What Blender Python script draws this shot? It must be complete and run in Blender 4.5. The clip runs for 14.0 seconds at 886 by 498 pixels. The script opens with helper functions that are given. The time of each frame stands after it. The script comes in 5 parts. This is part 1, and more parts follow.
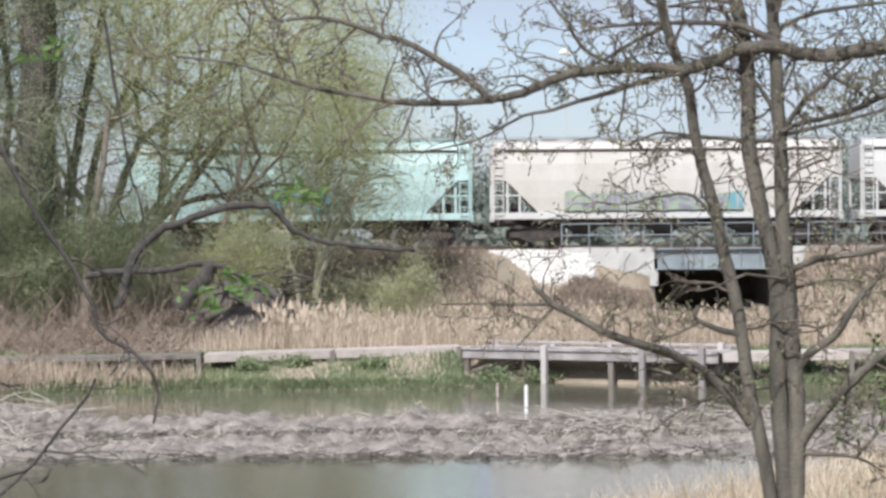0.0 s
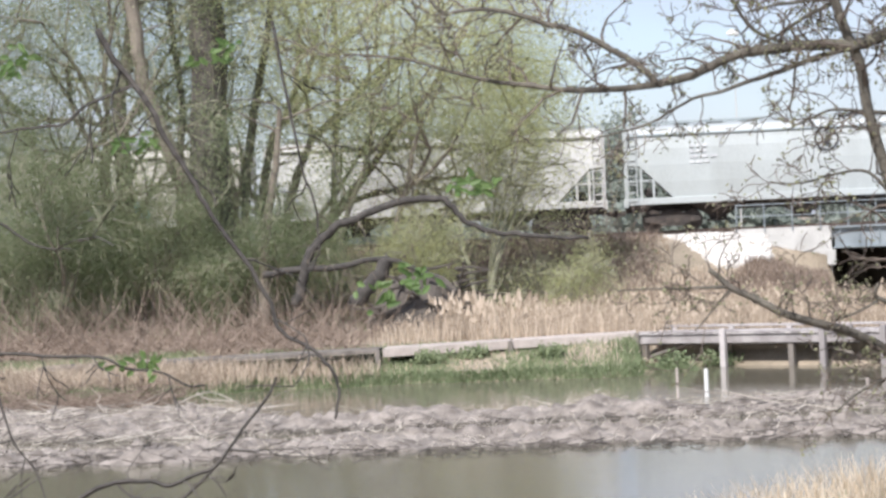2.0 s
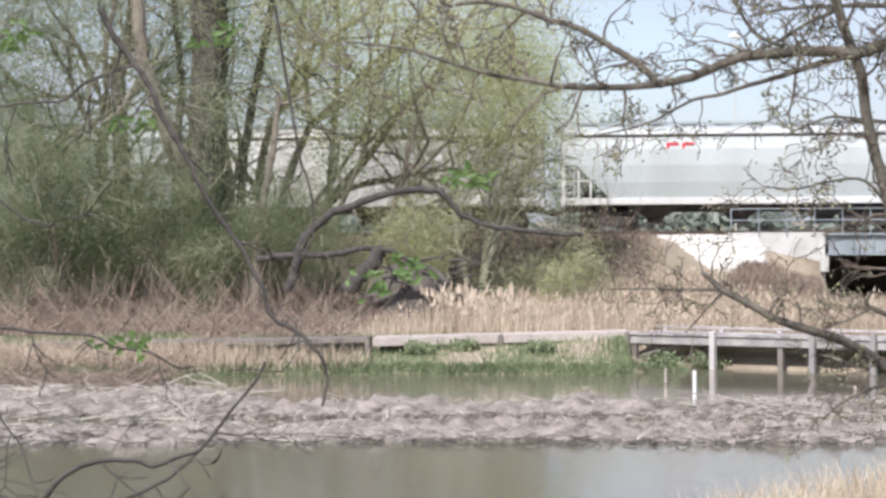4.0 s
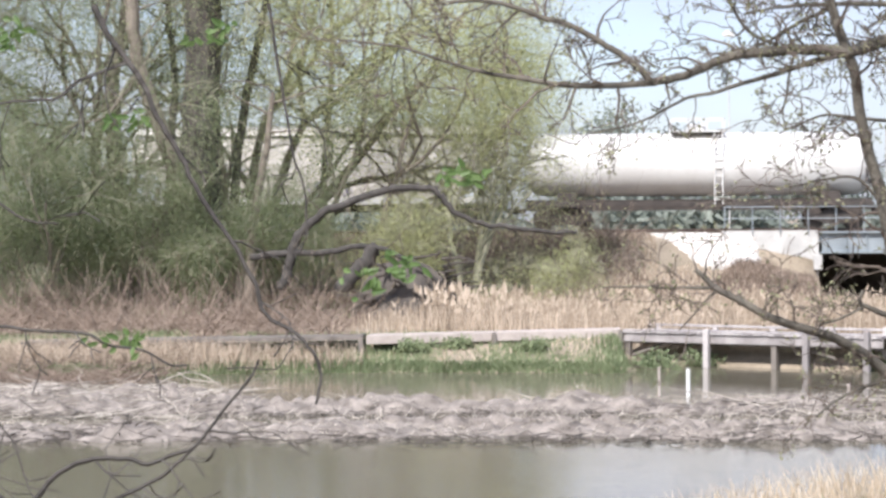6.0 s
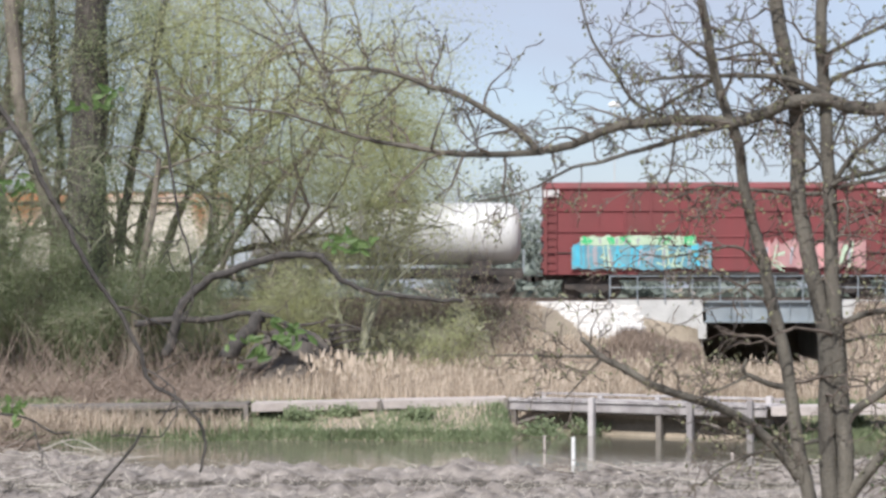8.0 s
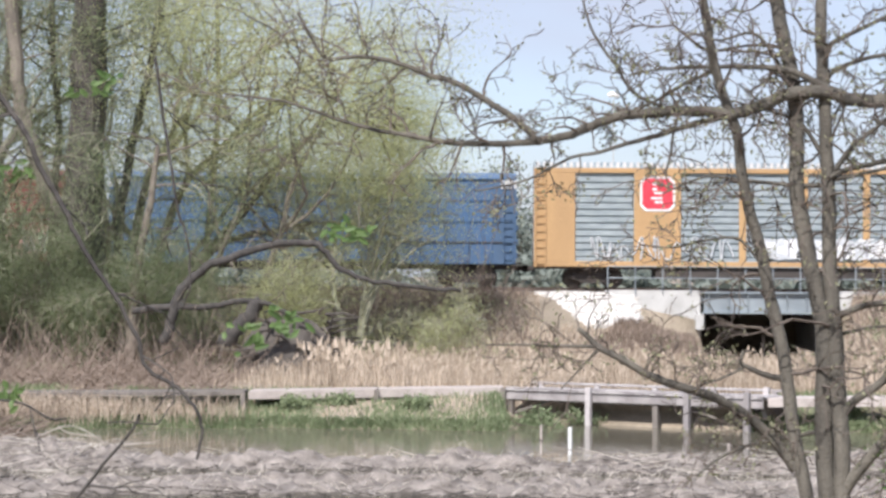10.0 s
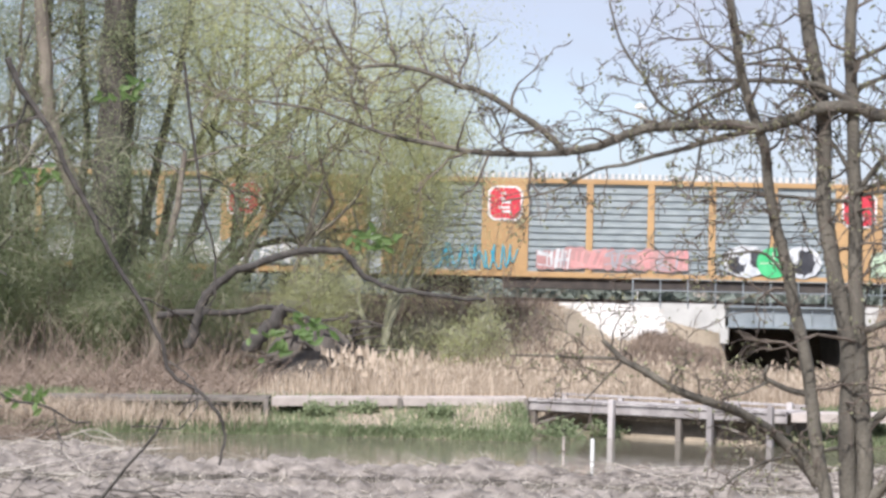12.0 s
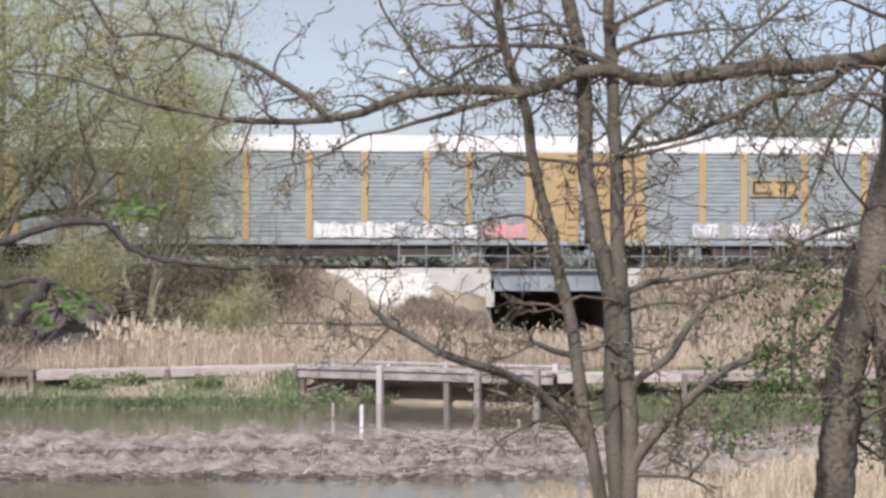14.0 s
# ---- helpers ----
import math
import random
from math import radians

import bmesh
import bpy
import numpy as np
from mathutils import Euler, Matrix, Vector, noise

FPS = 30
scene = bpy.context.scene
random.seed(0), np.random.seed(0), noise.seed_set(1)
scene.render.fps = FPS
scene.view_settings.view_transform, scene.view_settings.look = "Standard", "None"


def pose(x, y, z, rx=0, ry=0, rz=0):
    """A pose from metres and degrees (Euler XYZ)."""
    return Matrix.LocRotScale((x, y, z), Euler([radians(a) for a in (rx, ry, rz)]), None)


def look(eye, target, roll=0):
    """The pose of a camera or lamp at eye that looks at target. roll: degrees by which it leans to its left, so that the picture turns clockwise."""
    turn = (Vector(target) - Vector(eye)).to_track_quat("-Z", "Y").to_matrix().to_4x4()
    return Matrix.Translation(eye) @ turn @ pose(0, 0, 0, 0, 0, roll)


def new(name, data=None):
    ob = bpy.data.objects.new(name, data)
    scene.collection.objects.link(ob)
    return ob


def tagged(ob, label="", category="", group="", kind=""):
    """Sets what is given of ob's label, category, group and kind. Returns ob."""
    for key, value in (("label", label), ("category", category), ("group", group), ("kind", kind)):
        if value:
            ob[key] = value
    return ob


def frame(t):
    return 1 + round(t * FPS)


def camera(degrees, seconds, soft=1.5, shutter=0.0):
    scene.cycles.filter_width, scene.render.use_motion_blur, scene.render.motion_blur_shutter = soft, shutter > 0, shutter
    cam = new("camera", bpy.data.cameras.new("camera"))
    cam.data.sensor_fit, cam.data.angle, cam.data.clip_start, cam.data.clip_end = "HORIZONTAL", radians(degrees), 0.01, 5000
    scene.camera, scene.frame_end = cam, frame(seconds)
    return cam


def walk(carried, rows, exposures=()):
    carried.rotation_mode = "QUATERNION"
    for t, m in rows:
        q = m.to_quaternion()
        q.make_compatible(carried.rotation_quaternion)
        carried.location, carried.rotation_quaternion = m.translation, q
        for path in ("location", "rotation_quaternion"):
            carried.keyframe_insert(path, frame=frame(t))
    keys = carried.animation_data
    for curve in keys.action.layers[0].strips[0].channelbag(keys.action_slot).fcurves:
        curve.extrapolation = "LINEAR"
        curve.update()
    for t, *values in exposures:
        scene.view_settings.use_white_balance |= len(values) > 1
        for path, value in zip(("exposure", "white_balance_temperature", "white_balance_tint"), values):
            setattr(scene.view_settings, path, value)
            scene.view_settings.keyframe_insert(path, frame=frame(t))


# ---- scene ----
EYE = (0.0, 0.0, 4.0)


def aim(yaw, pitch, roll):
    """The camera at its standpoint: degrees to the right of +y, upwards, and of lean."""
    return pose(*EYE, 90 + pitch, 0, -yaw) @ pose(0, 0, 0, 0, 0, roll)


cam = camera(22.18, 14.0, soft=3.0)
walk(cam, [
        (0, aim(-0, -0.344, -0.485)),
        (0.5, aim(-0, 0.157, -0.17)),
        (1, aim(0.272, -0.219, -0.566)),
        (1.5, aim(-2.226, 0.399, -2.092)),
        (2, aim(-4.412, -0.486, -2.655)),
        (4.3, aim(-4.682, -0.778, 0.171)),
        (4.5, aim(-6.373, -1.81, 0.019)),
        (4.6, aim(-7.303, -2.29, 0.019)),
        (5, aim(-6.238, -1.064, 0.738)),
        (5.5, aim(-5.015, -0.969, -0.745)),
        (6, aim(-4.097, -0.753, -0.358)),
        (6.5, aim(-3.189, -0.145, -0.339)),
        (7, aim(-2.506, 0.582, 0.277)),
        (7.5, aim(-1.575, 1.198, 0.883)),
        (8, aim(-1.214, 0.954, -0.052)),
        (8.2, aim(-1.264, 0.803, -0.156)),
        (10.3, aim(-1.269, 0.617, 0.508)),
        (10.5, aim(-1.54, 0.538, 0.591)),
        (11, aim(-2.089, 0.326, 0.114)),
        (11.5, aim(-2.872, 0.648, 0.667)),
        (12, aim(-1.81, 0.906, 1.271)),
        (12.5, aim(-1.879, 0.972, 1.208)),
        (13, aim(0.589, 0.798, 1.27)),
        (13.5, aim(3.396, 2.229, -0.258)),
        (14, aim(4.127, 0.145, 0.153))],
     exposures=[(0.0, 0.41, 6050, 10), (1.0, 0.39, 6050, 10), (1.5, 0.40, 6050, 10), (2.0, 0.65, 6100, 12), (4.3, 0.63, 6100, 13), (4.6, 0.83, 6100, 13), (5.0, 0.90, 6100, 14), (6.5, 0.68, 6100, 12), (7.5, 0.47, 6050, 10),
                (8.0, 0.41, 6050, 11), (11.0, 0.66, 6100, 13), (12.5, 0.55, 6100, 13), (13.5, 0.33, 6250, 14), (14.0, 0.29, 6250, 16)])

# ---- light ----
SUN_TURN, SUN_UP = 200.0, 47.0      # compass turn from +y (clockwise) and height
world = bpy.data.worlds.new("sky")
scene.world = world
world.use_nodes = True
wn = world.node_tree.nodes
sky = wn.new("ShaderNodeTexSky")
sky.sky_type, sky.sun_disc = "NISHITA", False
sky.sun_elevation, sky.sun_rotation = radians(SUN_UP), radians(SUN_TURN)
sky.air_density, sky.dust_density, sky.ozone_density = 1.0, 1.2, 2.5
wn["Background"].inputs["Strength"].default_value = 0.13
# a thin veil of high cloud over the blue
cloud, veil, cmap = wn.new("ShaderNodeTexNoise"), wn.new("ShaderNodeMix"), wn.new("ShaderNodeMapRange")
ctex, cstretch = wn.new("ShaderNodeTexCoord"), wn.new("ShaderNodeMapping")
cstretch.inputs["Scale"].default_value = (1.0, 1.0, 3.5)
cloud.inputs["Scale"].default_value, cloud.inputs["Detail"].default_value = 3.0, 4.0
cmap.inputs["To Min"].default_value, cmap.inputs["To Max"].default_value = 0.35, 0.95
cmap.inputs["From Min"].default_value, cmap.inputs["From Max"].default_value = 0.3, 0.7
veil.data_type = "RGBA"
veil.inputs["B"].default_value = (3.35, 3.45, 3.95, 1)
wl = world.node_tree.links
wl.new(ctex.outputs["Generated"], cstretch.inputs["Vector"])
wl.new(cstretch.outputs["Vector"], cloud.inputs["Vector"])
wl.new(cloud.outputs["Fac"], cmap.inputs["Value"])
wl.new(cmap.outputs["Result"], veil.inputs["Factor"])
wl.new(sky.outputs["Color"], veil.inputs["A"])
wl.new(veil.outputs["Result"], wn["Background"].inputs["Color"])
sun = new("sun", bpy.data.lights.new("sun", "SUN"))
sun.data.energy, sun.data.angle, sun.data.color = 4.2, radians(0.6), (1.0, 0.95, 0.88)
a, e = radians(SUN_TURN), radians(SUN_UP)
sun.matrix_world = look((math.sin(a) * math.cos(e) * 90, math.cos(a) * math.cos(e) * 90, math.sin(e) * 90), (0, 0, 0))


# ---- materials ----
def mat(name, dark, light, scale=3.0, rough=0.8, metal=0.0, bump=0.3, fine=40.0, leaf=0.0, random_by="", streak=0.0, spread=0.25):
    """Two colours mixed by a coarse noise, a fine grain over them, relief, and, by choice, upright streaks."""
    m = bpy.data.materials.new(name)
    m.use_nodes = True
    nt = m.node_tree
    n, ln = nt.nodes, nt.links
    bsdf = n["Principled BSDF"]
    co = n.new("ShaderNodeTexCoord")
    big, small = n.new("ShaderNodeTexNoise"), n.new("ShaderNodeTexNoise")
    big.inputs["Scale"].default_value, small.inputs["Scale"].default_value = scale, fine
    big.inputs["Detail"].default_value = 5.0
    if streak:
        mp = n.new("ShaderNodeMapping")
        mp.inputs["Scale"].default_value = (1.0, 1.0, streak)
        ln.new(co.outputs["Object"], mp.inputs["Vector"])
        ln.new(mp.outputs["Vector"], big.inputs["Vector"])
    else:
        ln.new(co.outputs["Object"], big.inputs["Vector"])
    ln.new(co.outputs["Object"], small.inputs["Vector"])
    ramp = n.new("ShaderNodeValToRGB")
    ramp.color_ramp.elements[0].position, ramp.color_ramp.elements[1].position = 0.5 - spread, 0.5 + spread
    ramp.color_ramp.elements[0].color, ramp.color_ramp.elements[1].color = (*dark, 1), (*light, 1)
    fac = big.outputs["Fac"]
    if random_by:
        geo = n.new("ShaderNodeNewGeometry") if random_by == "island" else n.new("ShaderNodeObjectInfo")
        mid = n.new("ShaderNodeMath")
        mid.operation = "ADD"
        half = n.new("ShaderNodeMath")
        half.operation = "MULTIPLY_ADD"
        half.inputs[1].default_value, half.inputs[2].default_value = 0.7, -0.35
        ln.new(geo.outputs["Random Per Island" if random_by == "island" else "Random"], half.inputs[0])
        ln.new(half.outputs[0], mid.inputs[0])
        ln.new(fac, mid.inputs[1])
        fac = mid.outputs[0]
    ln.new(fac, ramp.inputs["Fac"])
    grain = n.new("ShaderNodeMix")
    grain.data_type, grain.blend_type = "RGBA", "MULTIPLY"
    grain.inputs["Factor"].default_value = 0.35
    g2 = n.new("ShaderNodeValToRGB")
    g2.color_ramp.elements[0].position, g2.color_ramp.elements[1].position = 0.3, 0.62
    g2.color_ramp.elements[0].color = (0.45, 0.45, 0.45, 1)
    ln.new(small.outputs["Fac"], g2.inputs["Fac"])
    ln.new(ramp.outputs["Color"], grain.inputs["A"])
    ln.new(g2.outputs["Color"], grain.inputs["B"])
    ln.new(grain.outputs["Result"], bsdf.inputs["Base Color"])
    bsdf.inputs["Roughness"].default_value, bsdf.inputs["Metallic"].default_value = rough, metal
    if bump:
        b = n.new("ShaderNodeBump")
        b.inputs["Strength"].default_value, b.inputs["Distance"].default_value = bump, 0.03
        ln.new(small.outputs["Fac"], b.inputs["Height"])
        ln.new(b.outputs["Normal"], bsdf.inputs["Normal"])
    if leaf:
        tr, mx = n.new("ShaderNodeBsdfTranslucent"), n.new("ShaderNodeMixShader")
        ln.new(grain.outputs["Result"], tr.inputs["Color"])
        mx.inputs["Fac"].default_value = leaf
        ln.new(bsdf.outputs[0], mx.inputs[1])
        ln.new(tr.outputs[0], mx.inputs[2])
        ln.new(mx.outputs[0], n["Material Output"].inputs["Surface"])
    return m


M_GROUND = mat("meadow_soil", (0.2, 0.165, 0.115), (0.4, 0.33, 0.25), 0.5, 0.95, fine=9)
M_MUD = mat("grey_mud", (0.09, 0.074, 0.06), (0.37, 0.325, 0.285), 3.0, 0.9, bump=1.0, fine=18)
M_BALLAST = mat("ballast", (0.2, 0.16, 0.14), (0.4, 0.34, 0.31), 2.0, 0.95, bump=1.0, fine=12)
M_STEEL = mat("bridge_steel", (0.2, 0.23, 0.25), (0.34, 0.38, 0.4), 0.8, 0.55, 0.2)
M_RAIL = mat("rail_steel", (0.06, 0.045, 0.04), (0.14, 0.1, 0.08), 2.0, 0.6, 0.6)
M_CONCRETE = mat("concrete", (0.42, 0.41, 0.39), (0.62, 0.61, 0.58), 1.2, 0.9)
M_STONE = mat("pale_stone", (0.55, 0.52, 0.48), (0.8, 0.77, 0.73), 2.0, 0.9, random_by="island")
M_PLANK = mat("weathered_plank", (0.28, 0.255, 0.245), (0.52, 0.48, 0.46), 2.5, 0.9, random_by="object")
M_PLANK_PALE = mat("pale_plank", (0.36, 0.31, 0.275), (0.56, 0.49, 0.44), 2.5, 0.85, random_by="object")
M_POST = mat("old_post", (0.1, 0.085, 0.07), (0.26, 0.23, 0.2), 3, 0.9, streak=0.2)
M_WHITE = mat("white_paint", (0.72, 0.71, 0.68), (0.82, 0.81, 0.79), 3, 0.6)
M_YOUNG = mat("willow_twig", (0.22, 0.215, 0.145), (0.39, 0.375, 0.27), 1.0, 0.8, bump=0)
M_BARK = mat("grey_bark", (0.045, 0.04, 0.033), (0.195, 0.175, 0.14), 5, 0.95, bump=0.6, fine=45, streak=0.25)
M_BOUGH = mat("extra_dark_bark", (0.03, 0.027, 0.024), (0.09, 0.08, 0.07), 6, 0.9, bump=0.3)
M_BARK_DARK = mat("dark_bark", (0.05, 0.043, 0.038), (0.15, 0.13, 0.11), 4, 0.95, bump=1.0, fine=25, streak=0.25)
M_BARK_FAR = mat("willow_bark", (0.11, 0.093, 0.075), (0.28, 0.24, 0.19), 2, 0.95, bump=0.8, fine=12, streak=0.3)
M_FLAKE = mat("flaking_bark", (0.026, 0.023, 0.02), (0.16, 0.14, 0.112), 3, 0.95, bump=1.0, fine=22, streak=0.3, spread=0.13)
M_TWIG = mat("twig_bark", (0.075, 0.058, 0.048), (0.19, 0.155, 0.125), 6, 0.9, bump=0)
M_BRUSH = mat("dry_brush", (0.14, 0.1, 0.075), (0.33, 0.26, 0.205), 0.6, 0.95, bump=0, random_by="island")
M_DEAD = mat("dead_wood", (0.22, 0.19, 0.16), (0.56, 0.51, 0.44), 3, 0.9, bump=0.2, random_by="island")
M_WILLOW = mat("willow_leaf", (0.47, 0.5, 0.235), (0.7, 0.71, 0.4), 0.35, 0.7, bump=0, leaf=0.65, random_by="island")
M_BUSH = mat("bush_leaf", (0.16, 0.2, 0.1), (0.33, 0.37, 0.21), 0.35, 0.7, bump=0, leaf=0.6, random_by="island")
M_GREEN = mat("young_leaf", (0.08, 0.17, 0.04), (0.17, 0.29, 0.08), 4, 0.55, bump=0, leaf=0.45, random_by="island")
M_SPRAY = mat("spray_leaf", (0.09, 0.17, 0.045), (0.2, 0.29, 0.1), 4, 0.55, bump=0, leaf=0.5, random_by="island")
M_BUD = mat("leaf_bud", (0.14, 0.145, 0.075), (0.3, 0.3, 0.17), 4, 0.7, bump=0, leaf=0.3, random_by="island")
M_REED = mat("dry_reed", (0.3, 0.235, 0.17), (0.66, 0.55, 0.43), 0.35, 0.9, bump=0, leaf=0.25, random_by="island")
M_STRAW = mat("straw_grass", (0.44, 0.35, 0.24), (0.76, 0.65, 0.5), 0.7, 0.85, bump=0, leaf=0.25, random_by="island")
M_GRASS = mat("fresh_grass", (0.14, 0.18, 0.085), (0.29, 0.335, 0.185), 0.5, 0.85, bump=0, leaf=0.3, random_by="island")
# distance haze is put into this grey-green of far leaves and twigs
M_FARWOOD = mat("far_wood_hazed", (0.17, 0.2, 0.17), (0.3, 0.33, 0.28), 0.2, 0.95, bump=0, leaf=0.3, random_by="island")

M_WATER = bpy.data.materials.new("pond_water")
M_WATER.use_nodes = True
wt = M_WATER.node_tree
wb = wt.nodes["Principled BSDF"]
wb.inputs["Base Color"].default_value = (0.15, 0.135, 0.1, 1)
wsep, wsmooth = wt.nodes.new("ShaderNodeSeparateXYZ"), wt.nodes.new("ShaderNodeMapRange")
wsmooth.inputs["From Min"].default_value, wsmooth.inputs["From Max"].default_value = 40.0, 50.0
wsmooth.inputs["To Min"].default_value, wsmooth.inputs["To Max"].default_value = 0.1, 0.035
wb.inputs["IOR"].default_value = 1.33
wv, wc, wm, wbump = (wt.nodes.new(k) for k in ("ShaderNodeTexNoise", "ShaderNodeTexCoord", "ShaderNodeMapping", "ShaderNodeBump"))
wm.inputs["Scale"].default_value = (2.0, 3.5, 1)
wv.inputs["Scale"].default_value, wv.inputs["Detail"].default_value = 1.6, 3
wbump.inputs["Strength"].default_value, wbump.inputs["Distance"].default_value = 0.15, 0.03
wt.links.new(wc.outputs["Object"], wm.inputs["Vector"])
wt.links.new(wc.outputs["Object"], wsep.inputs[0])
wt.links.new(wsep.outputs["Y"], wsmooth.inputs["Value"])
wt.links.new(wsmooth.outputs["Result"], wb.inputs["Roughness"])
wt.links.new(wm.outputs["Vector"], wv.inputs["Vector"])
wt.links.new(wv.outputs["Fac"], wbump.inputs["Height"])
wt.links.new(wbump.outputs["Normal"], wb.inputs["Normal"])


def paint(name, base, dirt=(0.2, 0.16, 0.12), rough=0.45, amount=0.25):
    """Vehicle paint: nearly plain, with upright dirt streaks and grime."""
    light = tuple(min(1.0, c * 1.06) for c in base)
    dark = tuple(c * (1 - amount) + d * amount for c, d in zip(base, dirt))
    return mat(name, dark, light, 0.9, rough, 0.0, 0.08, 25, streak=0.25, spread=0.2)


# ---- mesh helpers ----
class Shape:
    """Gathers vertices and faces of one part."""

    def __init__(self):
        self.v, self.f = [], []

    def add(self, verts, faces):
        k = len(self.v)
        self.v += [tuple(p) for p in verts]
        self.f += [tuple(i + k for i in q) for q in faces]
        return self

    def box(self, x0, x1, y0, y1, z0, z1, c=0.0):
        """A box; c cuts its long upper and lower edges."""
        if c <= 0:
            v = [(x, y, z) for z in (z0, z1) for x, y in ((x0, y0), (x1, y0), (x1, y1), (x0, y1))]
            return self.add(v, [(3, 2, 1, 0), (4, 5, 6, 7), (0, 1, 5, 4), (1, 2, 6, 5), (2, 3, 7, 6), (3, 0, 4, 7)])
        lv = ((z0, c), (z0 + c, 0), (z1 - c, 0), (z1, c))
        return self.loft([(z, x0 + d, x1 - d, y0 + d, y1 - d) for z, d in lv])

    def loft(self, levels):
        """Rectangles (z, x0, x1, y0, y1) joined from the bottom to the top."""
        v = [p for z, x0, x1, y0, y1 in levels for p in ((x0, y0, z), (x1, y0, z), (x1, y1, z), (x0, y1, z))]
        f = [(3, 2, 1, 0)]
        for i in range(len(levels) - 1):
            k = 4 * i
            f += [(k + j, k + (j + 1) % 4, k + 4 + (j + 1) % 4, k + 4 + j) for j in range(4)]
        k = 4 * (len(levels) - 1)
        f.append((k, k + 1, k + 2, k + 3))
        return self.add(v, f)

    def prism(self, outline, y0, y1):
        """An outline in x and z (counter-clockwise seen from -y), drawn out from y0 to y1."""
        n = len(outline)
        v = [(x, y0, z) for x, z in outline] + [(x, y1, z) for x, z in outline]
        f = [tuple(range(n)), tuple(range(2 * n - 1, n - 1, -1))]
        f += [(i, i + n, (i + 1) % n + n, (i + 1) % n) for i in range(n)]
        return self.add(v, f)

    def tube(self, path, radii, n=6, cap=True):
        path = [Vector(p) for p in path]
        m = len(path)
        side = Vector((0.0, 0.0, 1.0))
        v = []
        for i, p in enumerate(path):
            d = (path[min(i + 1, m - 1)] - path[max(i - 1, 0)])
            if d.length < 1e-9:
                d = Vector((0, 0, 1))
            d.normalize()
            if abs(d.dot(side)) > 0.95:
                side = Vector((1.0, 0.1, 0.0))
            u = d.cross(side).normalized()
            w = u.cross(d)
            side = w
            r = radii[i]
            v += [p + (u * math.cos(6.28318 * k / n) + w * math.sin(6.28318 * k / n)) * r for k in range(n)]
        f = [(i * n + k, i * n + (k + 1) % n, (i + 1) * n + (k + 1) % n, (i + 1) * n + k) for i in range(m - 1) for k in range(n)]
        if cap:
            f += [tuple(range(n - 1, -1, -1)), tuple(range((m - 1) * n, m * n))]
        return self.add(v, f)

    def disc(self, x, y0, y1, z, r, n=18, hub=0.0):
        """A round plate or drum lying across y."""
        ring = [(x + r * math.cos(6.28318 * k / n), z + r * math.sin(6.28318 * k / n)) for k in range(n)]
        return self.prism(ring, y0, y1)

    def mesh(self, name, smooth=False):
        me = bpy.data.meshes.new(name)
        me.from_pydata(self.v, [], self.f)
        if smooth:
            me.polygons.foreach_set("use_smooth", [True] * len(me.polygons))
        me.update()
        return me


def moved(shape, m):
    """The shape with its vertices taken through the matrix m."""
    shape.v = [tuple(m @ Vector(p)) for p in shape.v]
    return shape


def part(name, shape, material, parent=None, label="", smooth=False):
    me = shape.mesh(name, smooth)
    me.materials.append(material)
    ob = new(name, me)
    if parent:
        ob.parent = parent
    if label:
        ob["label"] = label
    return ob


def thing(name, label, category, group="", kind=""):
    return tagged(new(name), label, category, group, kind)


# ---- the setting ----
WATER_Z, RAIL_Z, TRACK_Y = 0.0, 3.49, 103.4


def step(v, lo, hi):
    t = np.clip((v - lo) / (hi - lo), 0, 1)
    return t * t * (3 - 2 * t)


def rough_np(x, y, s, k=0):
    """A smooth unevenness from a few crossed waves."""
    return (np.sin(x * s + 1.7 * k + 1.3 * np.sin(y * s * 0.7 + k)) + np.sin(y * s * 1.3 + 2.1 * k + 1.1 * np.sin(x * s * 0.9))) * 0.5


